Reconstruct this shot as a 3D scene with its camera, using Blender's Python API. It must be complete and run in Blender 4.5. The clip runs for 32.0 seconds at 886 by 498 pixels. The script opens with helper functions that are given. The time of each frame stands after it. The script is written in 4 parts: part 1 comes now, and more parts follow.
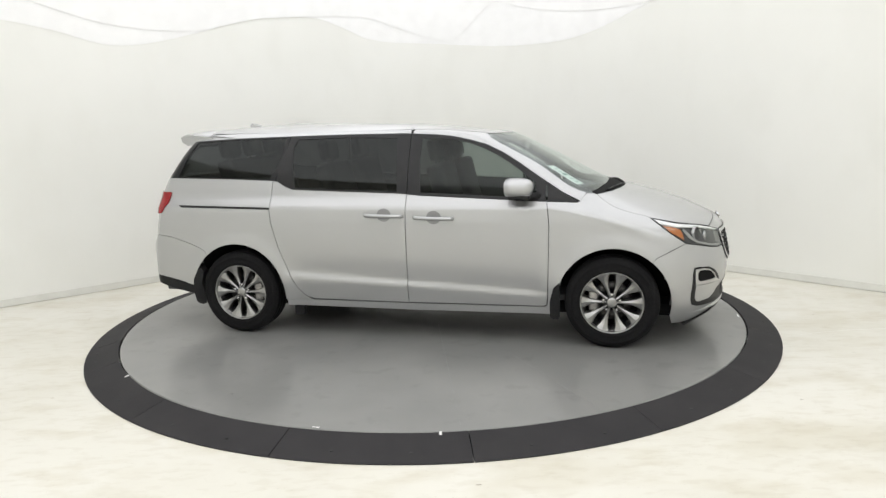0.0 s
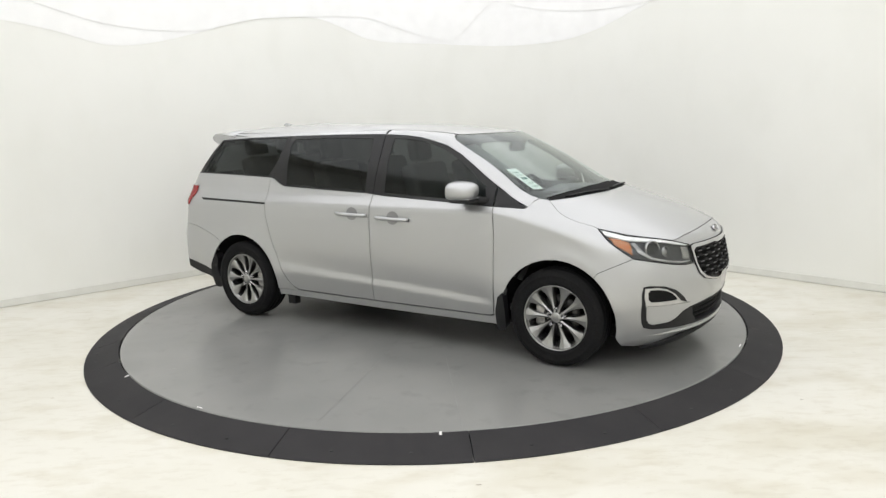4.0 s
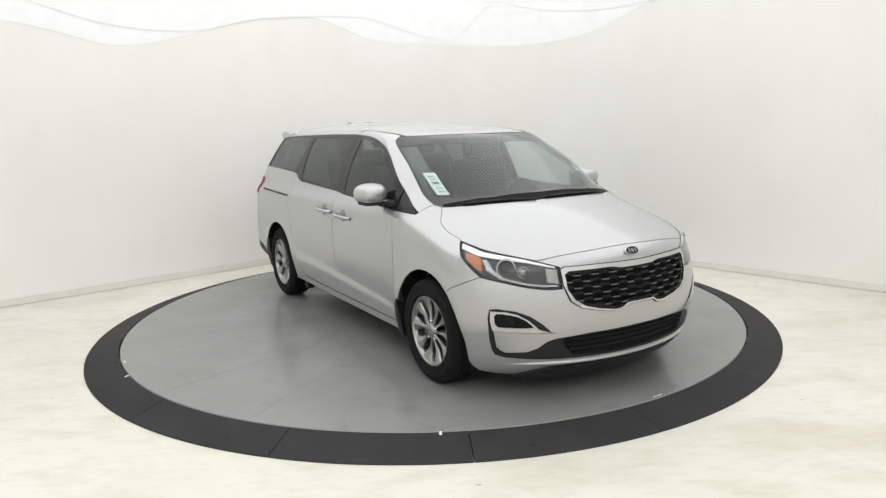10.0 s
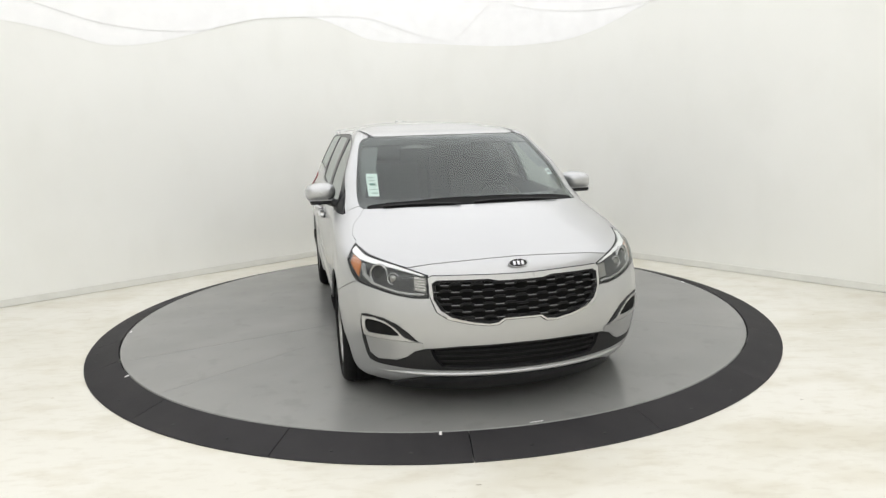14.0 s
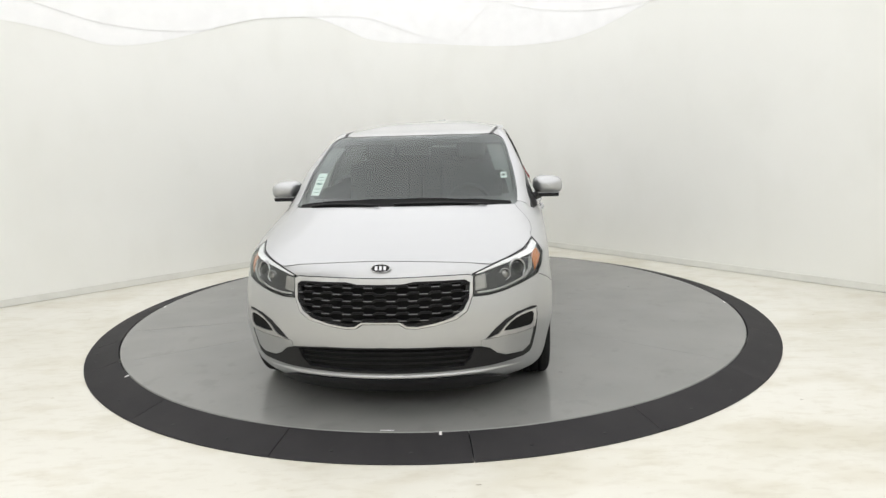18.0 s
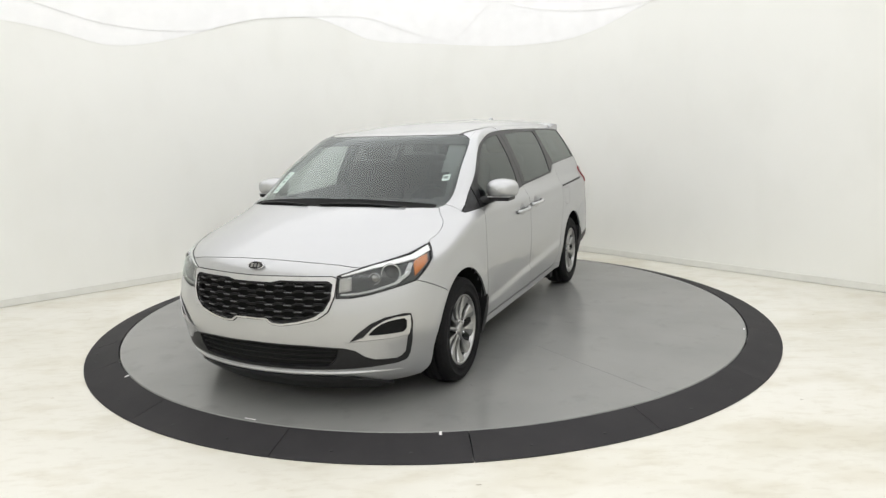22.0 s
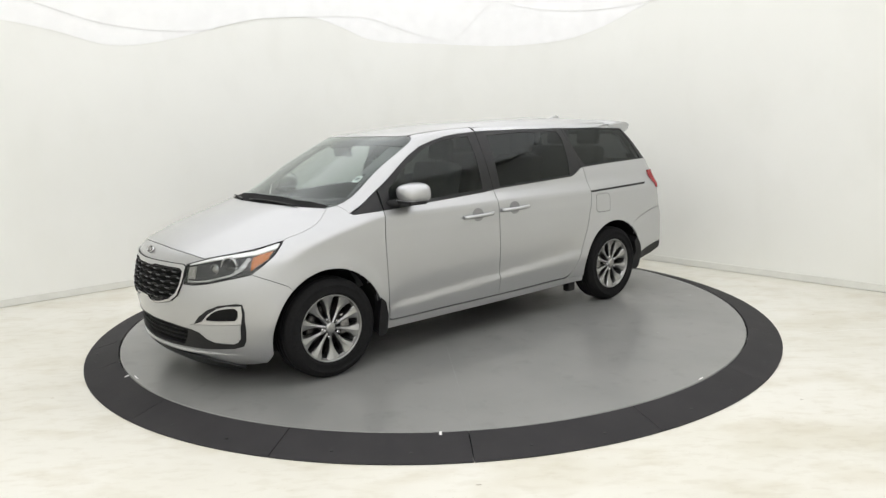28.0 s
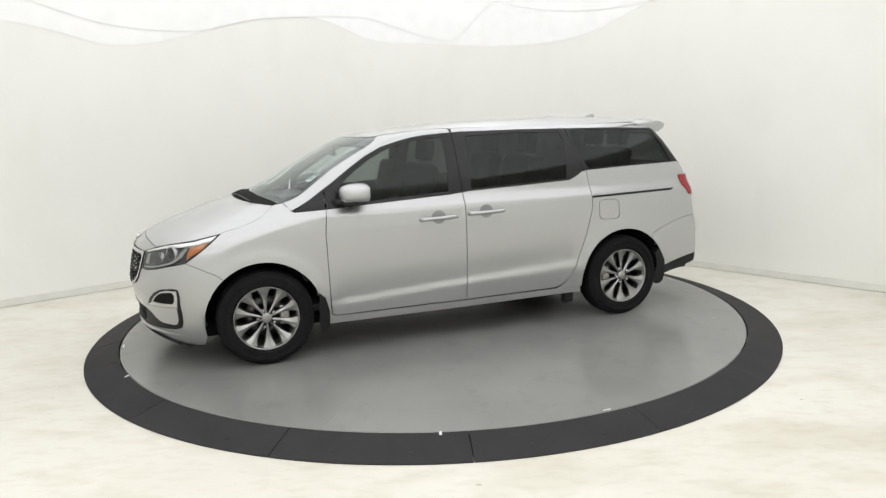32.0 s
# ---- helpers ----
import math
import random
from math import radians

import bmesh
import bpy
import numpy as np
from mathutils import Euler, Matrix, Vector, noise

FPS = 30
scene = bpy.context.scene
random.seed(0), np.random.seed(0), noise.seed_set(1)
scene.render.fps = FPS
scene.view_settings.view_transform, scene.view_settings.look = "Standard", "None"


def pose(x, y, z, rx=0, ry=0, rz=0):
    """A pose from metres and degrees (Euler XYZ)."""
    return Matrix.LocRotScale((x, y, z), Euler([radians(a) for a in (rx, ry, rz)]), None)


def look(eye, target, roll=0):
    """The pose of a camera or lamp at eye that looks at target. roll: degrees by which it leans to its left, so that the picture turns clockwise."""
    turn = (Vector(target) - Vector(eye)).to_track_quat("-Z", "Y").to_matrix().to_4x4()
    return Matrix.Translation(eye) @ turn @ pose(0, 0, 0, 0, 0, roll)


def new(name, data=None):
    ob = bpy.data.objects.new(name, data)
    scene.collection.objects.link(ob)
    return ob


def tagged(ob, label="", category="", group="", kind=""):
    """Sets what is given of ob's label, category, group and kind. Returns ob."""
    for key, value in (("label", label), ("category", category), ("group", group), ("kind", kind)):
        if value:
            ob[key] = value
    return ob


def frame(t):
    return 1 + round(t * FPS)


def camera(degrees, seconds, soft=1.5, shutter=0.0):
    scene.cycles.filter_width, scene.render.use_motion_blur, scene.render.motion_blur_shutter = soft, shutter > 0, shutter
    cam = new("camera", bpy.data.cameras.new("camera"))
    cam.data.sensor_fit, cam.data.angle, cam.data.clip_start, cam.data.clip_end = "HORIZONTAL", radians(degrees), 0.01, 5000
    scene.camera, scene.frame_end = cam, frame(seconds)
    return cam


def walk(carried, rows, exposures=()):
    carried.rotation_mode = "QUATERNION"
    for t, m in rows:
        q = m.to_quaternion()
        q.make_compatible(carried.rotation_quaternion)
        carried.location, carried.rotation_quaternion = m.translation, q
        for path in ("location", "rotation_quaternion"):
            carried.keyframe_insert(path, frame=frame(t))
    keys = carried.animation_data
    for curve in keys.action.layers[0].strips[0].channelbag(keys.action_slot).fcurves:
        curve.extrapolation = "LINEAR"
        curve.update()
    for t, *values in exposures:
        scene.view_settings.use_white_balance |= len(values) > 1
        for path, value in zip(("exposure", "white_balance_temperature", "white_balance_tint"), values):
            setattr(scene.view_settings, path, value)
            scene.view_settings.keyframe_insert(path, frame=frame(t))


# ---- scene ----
from mathutils.geometry import delaunay_2d_cdt

# ---- camera ----
FLOOR_Z, DISC_Z, VAN_Z = -0.0235, 0.042, 0.046
cam = camera(65.885, 32.0, soft=1.4)
EYE = (0.0, -6.256, 1.721)
VIEW = look(EYE, (EYE[0] + 0.016438, EYE[1] + 0.984327, EYE[2] - 0.175583), -1.7055)
walk(cam, [(0.0, VIEW), (32.0, VIEW)])

# ---- light ----
world = bpy.data.worlds.new("studio_air")
scene.world = world
world.use_nodes = True
world.node_tree.nodes["Background"].inputs[0].default_value = (0.9, 0.95, 1.0, 1)
world.node_tree.nodes["Background"].inputs[1].default_value = 0.2


def area_light(name, place, target, sx, sy, watts, colour, shape):
    lamp = bpy.data.lights.new(name, "AREA")
    lamp.shape, lamp.size, lamp.size_y, lamp.energy, lamp.color = shape, sx, sy, watts, colour
    ob = new(name, lamp)
    ob.matrix_world = look(place, target)
    return ob


area_light("luminous_ceiling_light", (0.0, -0.3, 3.93), (0.0, -0.299, 0.0), 9.4, 9.4, 260, (1.0, 1.0, 1.03), "ELLIPSE")
# added fill above and behind the camera, to brighten the van's near side
area_light("camera_side_fill_light", (0.0, -6.75, 3.93), (0.0, -6.749, 0.0), 11.0, 2.8, 168, (1.0, 1.0, 1.03), "RECTANGLE")
scene.view_settings.exposure = 0.0


# ---- materials ----
def material(name):
    m = bpy.data.materials.new(name)
    m.use_nodes = True
    nt = m.node_tree
    return m, nt, nt.nodes["Principled BSDF"]


def mixed_noise(nt, low, high, scale, detail=6.0, lo=0.35, hi=0.65, coords="Object", squash=None):
    n, l = nt.nodes, nt.links
    tc = n.new("ShaderNodeTexCoord")
    no = n.new("ShaderNodeTexNoise")
    no.inputs["Scale"].default_value, no.inputs["Detail"].default_value = scale, detail
    if squash:
        mp = n.new("ShaderNodeMapping")
        mp.inputs["Scale"].default_value = squash
        l.new(tc.outputs[coords], mp.inputs[0])
        l.new(mp.outputs[0], no.inputs["Vector"])
    else:
        l.new(tc.outputs[coords], no.inputs["Vector"])
    r = n.new("ShaderNodeValToRGB")
    r.color_ramp.elements[0].position, r.color_ramp.elements[1].position = lo, hi
    r.color_ramp.elements[0].color, r.color_ramp.elements[1].color = (*low, 1), (*high, 1)
    l.new(no.outputs[0], r.inputs[0])
    return no, r


def blend(nt, kind, fac, a, b):
    m = nt.nodes.new("ShaderNodeMix")
    m.data_type, m.blend_type = "RGBA", kind
    m.inputs[0].default_value = fac
    nt.links.new(a, m.inputs[6])
    nt.links.new(b, m.inputs[7])
    return m.outputs[2]


def bump(nt, source, strength, distance, target):
    b = nt.nodes.new("ShaderNodeBump")
    b.inputs["Strength"].default_value, b.inputs["Distance"].default_value = strength, distance
    nt.links.new(source, b.inputs["Height"])
    nt.links.new(b.outputs[0], target.inputs["Normal"])


def plain(name, colour, rough, metal=0.0, coat=0.0, var=0.06, scale=30.0, relief=0.0, spec=0.5):
    """A surface of one paint with a little uneven tone and sheen."""
    m, nt, p = material(name)
    no, r = mixed_noise(nt, [c * (1 - var) for c in colour], [min(1, c * (1 + var)) for c in colour], scale)
    nt.links.new(r.outputs[0], p.inputs["Base Color"])
    p.inputs["Roughness"].default_value, p.inputs["Metallic"].default_value = rough, metal
    p.inputs["Coat Weight"].default_value, p.inputs["Coat Roughness"].default_value = coat, 0.06
    p.inputs["Specular IOR Level"].default_value = spec
    if relief:
        bump(nt, no.outputs[0], 0.4, relief, p)
    return m


def wall_paint():
    m, nt, p = material("wall_paint")
    _, a = mixed_noise(nt, (0.86, 0.862, 0.82), (0.89, 0.892, 0.855), 0.5, 3)
    _, b = mixed_noise(nt, (0.975, 0.975, 0.97), (1, 1, 1), 2.2, 8, 0.25, 0.5, squash=(1, 1, 0.6))
    nt.links.new(blend(nt, "MULTIPLY", 1.0, a.outputs[0], b.outputs[0]), p.inputs["Base Color"])
    p.inputs["Roughness"].default_value = 0.6
    no, _ = mixed_noise(nt, (0, 0, 0), (1, 1, 1), 90, 3)
    bump(nt, no.outputs[0], 0.15, 0.002, p)
    return m


def floor_concrete():
    """Pale troweled concrete: broad clouds, brushed brownish streaks, faint smears and grit."""
    m, nt, p = material("floor_concrete")
    _, a = mixed_noise(nt, (0.725, 0.705, 0.625), (0.785, 0.768, 0.70), 0.55, 8, 0.36, 0.60)
    _, b = mixed_noise(nt, (0.88, 0.862, 0.81), (1, 1, 1), 1.3, 12, 0.32, 0.50, squash=(0.8, 1.3, 1))
    _, c = mixed_noise(nt, (0.92, 0.905, 0.87), (1, 1, 1), 3.2, 12, 0.32, 0.47, squash=(0.7, 1.5, 1))
    _, d = mixed_noise(nt, (0.93, 0.92, 0.90), (1, 1, 1), 14, 10, 0.34, 0.48, squash=(0.6, 1.5, 1))
    _, g = mixed_noise(nt, (0.72, 0.69, 0.62), (1, 1, 1), 75, 4, 0.26, 0.31)
    tone = blend(nt, "MULTIPLY", 1.0, a.outputs[0], b.outputs[0])
    tone = blend(nt, "MULTIPLY", 1.0, tone, c.outputs[0])
    tone = blend(nt, "MULTIPLY", 0.8, tone, d.outputs[0])
    nt.links.new(blend(nt, "MULTIPLY", 0.7, tone, g.outputs[0]), p.inputs["Base Color"])
    _, r = mixed_noise(nt, (0.32,) * 3, (0.55,) * 3, 3, 6)
    nt.links.new(r.outputs[0], p.inputs["Roughness"])
    no, _ = mixed_noise(nt, (0, 0, 0), (1, 1, 1), 40, 6)
    bump(nt, no.outputs[0], 0.12, 0.002, p)
    return m


def disc_paint():
    m, nt, p = material("disc_epoxy")
    _, a = mixed_noise(nt, (0.228, 0.230, 0.222), (0.257, 0.257, 0.248), 1.3, 6)
    _, b = mixed_noise(nt, (0.86, 0.86, 0.86), (1, 1, 1), 7, 10, 0.28, 0.42)
    _, c = mixed_noise(nt, (0.78, 0.78, 0.78), (1, 1, 1), 60, 4, 0.24, 0.3)
    first = blend(nt, "MULTIPLY", 0.6, a.outputs[0], b.outputs[0])
    nt.links.new(blend(nt, "MULTIPLY", 0.6, first, c.outputs[0]), p.inputs["Base Color"])
    _, r = mixed_noise(nt, (0.16,) * 3, (0.27,) * 3, 2.5, 6)
    nt.links.new(r.outputs[0], p.inputs["Roughness"])
    no, _ = mixed_noise(nt, (0, 0, 0), (1, 1, 1), 3.0, 3)
    bump(nt, no.outputs[0], 0.05, 0.004, p)
    return m


def ramp_rubber():
    m, nt, p = material("ramp_rubber")
    oi = nt.nodes.new("ShaderNodeObjectInfo")
    ra = nt.nodes.new("ShaderNodeValToRGB")
    ra.color_ramp.elements[0].color, ra.color_ramp.elements[1].color = (0.026, 0.025, 0.027, 1), (0.037, 0.036, 0.039, 1)
    nt.links.new(oi.outputs["Random"], ra.inputs[0])
    _, b = mixed_noise(nt, (0.8, 0.8, 0.8), (1.15, 1.12, 1.1), 3.5, 10, 0.3, 0.7)
    nt.links.new(blend(nt, "MULTIPLY", 1.0, ra.outputs[0], b.outputs[0]), p.inputs["Base Color"])
    p.inputs["Roughness"].default_value = 0.75
    p.inputs["Specular IOR Level"].default_value = 0.3
    no, _ = mixed_noise(nt, (0, 0, 0), (1, 1, 1), 130, 4)
    bump(nt, no.outputs[0], 0.3, 0.002, p)
    return m


def silver_paint():
    m, nt, p = material("silver_paint")
    no, r = mixed_noise(nt, (0.43, 0.435, 0.442), (0.52, 0.525, 0.533), 900, 2)
    nt.links.new(r.outputs[0], p.inputs["Base Color"])
    p.inputs["Metallic"].default_value, p.inputs["Roughness"].default_value = 0.82, 0.40
    p.inputs["Coat Weight"].default_value, p.inputs["Coat Roughness"].default_value = 0.8, 0.05
    return m


def glazing(name, tint, gloss=0.045, blur=0.02):
    """Thin glass: a tinted see-through sheet whose gloss grows towards grazing views, alike from both sides."""
    m, nt, p = material(name)
    nt.nodes.remove(p)
    n, l = nt.nodes, nt.links
    see, shine, mix, lw = n.new("ShaderNodeBsdfTransparent"), n.new("ShaderNodeBsdfGlossy"), n.new("ShaderNodeMixShader"), n.new("ShaderNodeLayerWeight")
    see.inputs[0].default_value = (*tint, 1)
    shine.inputs[0].default_value, shine.inputs["Roughness"].default_value = (0.95, 1, 0.985, 1), blur
    power, amount = n.new("ShaderNodeMath"), n.new("ShaderNodeMath")
    power.operation, amount.operation = "POWER", "MULTIPLY_ADD"
    power.inputs[1].default_value = 4.5
    amount.inputs[1].default_value, amount.inputs[2].default_value = 0.92, gloss
    lw.inputs[0].default_value = 0.5
    l.new(lw.outputs["Facing"], power.inputs[0])
    l.new(power.outputs[0], amount.inputs[0])
    l.new(amount.outputs[0], mix.inputs[0])
    l.new(see.outputs[0], mix.inputs[1])
    l.new(shine.outputs[0], mix.inputs[2])
    l.new(mix.outputs[0], n["Material Output"].inputs[0])
    return m


WALL, FLOOR, DISC, RAMP, SILVER = wall_paint(), floor_concrete(), disc_paint(), ramp_rubber(), silver_paint()
BOARD = plain("baseboard_paint", (0.76, 0.76, 0.715), 0.45, var=0.04, scale=4)
CEIL = plain("ceiling_white", (0.74, 0.74, 0.73), 0.7, var=0.02, scale=3)
FABRIC = plain("white_glow_cloth", (0.91, 0.91, 0.905), 0.8, var=0.02, scale=5)
# slight emission stands in for light falling on and through the cloth
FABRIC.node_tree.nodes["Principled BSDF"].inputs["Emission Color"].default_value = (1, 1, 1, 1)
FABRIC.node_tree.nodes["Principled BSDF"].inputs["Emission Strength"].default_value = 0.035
CERAMIC = plain("ceramic_border", (0.016, 0.015, 0.016), 0.85, var=0.1, scale=20, spec=0.1)
BLACK = plain("black_plastic", (0.014, 0.014, 0.015), 0.5, var=0.12, scale=60, spec=0.28)
GLOSS_BLACK = plain("gloss_black_trim", (0.016, 0.016, 0.017), 0.3, var=0.1, scale=20, spec=0.3)
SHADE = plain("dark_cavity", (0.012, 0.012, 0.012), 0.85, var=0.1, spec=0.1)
TRIM = plain("cabin_trim", (0.085, 0.087, 0.088), 0.65, var=0.1, scale=40)
CLOTH = plain("seat_cloth", (0.024, 0.025, 0.028), 0.85, var=0.2, scale=120, relief=0.002)
CHROME = plain("bright_chrome", (0.56, 0.56, 0.57), 0.08, metal=1.0, var=0.02)
SATIN = plain("satin_silver", (0.55, 0.55, 0.555), 0.32, metal=0.9, var=0.04)
ALLOY = plain("wheel_alloy", (0.36, 0.36, 0.355), 0.30, metal=1.0, var=0.06, scale=12)
JOINT = plain("plate_joint_line", (0.165, 0.165, 0.16), 0.6, var=0.2, scale=8)
WELL = plain("rim_well", (0.035, 0.035, 0.035), 0.5, metal=0.3, var=0.1)
BRAKE = plain("brake_metal", (0.07, 0.068, 0.066), 0.45, metal=0.8, var=0.2, scale=50)
STEEL = plain("brake_steel", (0.35, 0.34, 0.33), 0.4, metal=1.0, var=0.15, scale=50)
TYRE = plain("tyre_rubber", (0.009, 0.009, 0.0095), 0.85, var=0.2, scale=70, relief=0.001, spec=0.18)
AMBER = plain("amber_lens", (0.42, 0.135, 0.032), 0.2, coat=0.5, var=0.12, scale=60)
RED = plain("red_lens", (0.27, 0.010, 0.014), 0.18, coat=0.3, var=0.12, scale=40)
LAMP_RING = plain("lamp_ring_metal", (0.36, 0.36, 0.365), 0.25, metal=0.9, var=0.05)
LAMP_GREY = plain("headlamp_bezel", (0.035, 0.035, 0.038), 0.35, metal=0.3, var=0.1, scale=30)
REFLECT = plain("reflector_chrome", (0.26, 0.255, 0.25), 0.22, metal=1.0, var=0.15, scale=45)
WHITE_MARK = plain("white_scuff", (0.8, 0.8, 0.78), 0.6, var=0.05)
PAPER = plain("sticker_paper", (0.72, 0.78, 0.75), 0.5, var=0.03, scale=80)
INK = plain("sticker_ink", (0.05, 0.16, 0.13), 0.5, var=0.1, scale=80)
CLEAR = glazing("clear_lens", (0.96, 0.97, 0.97), 0.03)
WINDSHIELD = glazing("windshield_glass", (0.80, 0.86, 0.84), 0.06, 0.14)
SIDE_GLASS = glazing("front_door_glass", (0.43, 0.47, 0.45), 0.032)
DARK_GLASS = glazing("privacy_glass", (0.10, 0.105, 0.105), 0.032)
REAR_GLASS = glazing("rear_window_glass", (0.33, 0.35, 0.35), 0.04)


# ---- mesh helpers ----
def mesh_from(name, verts, faces, smooth=True):
    me = bpy.data.meshes.new(name)
    me.from_pydata([tuple(v) for v in verts], [], [tuple(int(i) for i in f) for f in faces])
    if smooth is True:
        me.polygons.foreach_set("use_smooth", [True] * len(me.polygons))
    elif smooth is not False:
        me.polygons.foreach_set("use_smooth", [bool(i < smooth) for i in range(len(me.polygons))])
    me.validate()
    me.update()
    return me


def part(name, data, mat, parent=None, label=""):
    """Links a mesh or bmesh as one object under a thing or a part."""
    if isinstance(data, bmesh.types.BMesh):
        me = bpy.data.meshes.new(name)
        data.to_mesh(me)
        data.free()
        me.polygons.foreach_set("use_smooth", [False] * len(me.polygons))
        data = me
    if not data.materials:
        data.materials.append(mat)
    ob = new(name, data)
    ob.parent = parent
    return tagged(ob, label=label)


def soft(bm, width, segments=3):
    """Rounds all edges and smooths the shading."""
    bmesh.ops.bevel(bm, geom=list(bm.edges), offset=width, segments=segments, profile=0.6, affect="EDGES", clamp_overlap=True)
    return bm


def block(sx, sy, sz, m=Matrix(), bevel=0.0, segments=3):
    bm = bmesh.new()
    bmesh.ops.create_cube(bm, size=1.0, matrix=Matrix.Diagonal((sx, sy, sz, 1)))
    if bevel:
        soft(bm, bevel, segments)
    bm.transform(m)
    return bm


def smooth_mesh(bm, name):
    me = bpy.data.meshes.new(name)
    bm.to_mesh(me)
    bm.free()
    me.polygons.foreach_set("use_smooth", [True] * len(me.polygons))
    return me


def lathe(profile, n=48, axis="y"):
    """Turns (distance along the axis, radius) round the axis; a closed profile if its ends meet."""
    verts, faces = [], []
    k = len(profile)
    for i in range(n):
        a = 2 * math.pi * i / n
        for d, r in profile:
            verts.append((r * math.cos(a), d, r * math.sin(a)) if axis == "y" else (r * math.cos(a), r * math.sin(a), d))
    for i in range(n):
        j = (i + 1) % n
        for p in range(k - 1):
            faces.append((i * k + p, i * k + p + 1, j * k + p + 1, j * k + p))
    return verts, faces


def tube(points, radius, n=8, flat=1.0):
    """A round bar along points."""
    pts = [Vector(p) for p in points]
    verts, faces = [], []
    for i, p in enumerate(pts):
        d = (pts[min(i + 1, len(pts) - 1)] - pts[max(i - 1, 0)]).normalized()
        side = d.cross(Vector((0, 0, 1)))
        side = side.normalized() if side.length > 1e-4 else Vector((1, 0, 0))
        up = side.cross(d)
        for k in range(n):
            a = 2 * math.pi * k / n
            verts.append(p + side * math.cos(a) * radius + up * math.sin(a) * radius * flat)
    for i in range(len(pts) - 1):
        for k in range(n):
            faces.append((i * n + k, i * n + (k + 1) % n, (i + 1) * n + (k + 1) % n, (i + 1) * n + k))
    faces += [tuple(range(n - 1, -1, -1)), tuple((len(pts) - 1) * n + k for k in range(n))]
    return verts, faces


def chaikin(pts, times=2):
    """Rounds a closed outline by cutting its corners."""
    p = np.array(pts, float)
    for _ in range(times):
        q = np.roll(p, -1, 0)
        p = np.stack([p * 0.75 + q * 0.25, p * 0.25 + q * 0.75], 1).reshape(-1, 2)
    return p


def spline(pts, n=6):
    """A smooth open line through the points."""
    p = np.array(pts, float)
    e = np.vstack([2 * p[0] - p[1], p, 2 * p[-1] - p[-2]])
    out = []
    for i in range(1, len(e) - 2):
        a, b, c, d = e[i - 1:i + 3]
        for t in np.arange(n) / n:
            out.append(0.5 * (2 * b + (c - a) * t + (2 * a - 5 * b + 4 * c - d) * t * t + (3 * b - a - 3 * c + d) * t ** 3))
    return np.array(out + [p[-1]])


def inside(pts, loop):
    x, y = pts[:, 0], pts[:, 1]
    hit = np.zeros(len(pts), bool)
    for (ax, ay), (bx, by) in zip(loop, np.roll(loop, -1, 0)):
        if ay != by:
            hit ^= ((ay > y) != (by > y)) & (x < (bx - ax) * (y - ay) / (by - ay) + ax)
    return hit


def dense(loop, step):
    out = []
    for a, b in zip(loop, np.roll(loop, -1, 0)):
        d = np.hypot(*(b - a))
        if d > 1e-6:
            k = max(1, int(math.ceil(d / step)))
            out += [a + (b - a) * i / k for i in range(k)]
    return np.array(out)


def shrink(loop, d):
    """Draws a closed outline in by d."""
    a = np.roll(loop, 1, 0)
    c = np.roll(loop, -1, 0)
    t = c - a
    n = np.stack([-t[:, 1], t[:, 0]], 1) / np.maximum(np.hypot(t[:, 0], t[:, 1]), 1e-9)[:, None]
    area = np.sum(loop[:, 0] * c[:, 1] - c[:, 0] * loop[:, 1])
    return loop + n * d * np.sign(area)


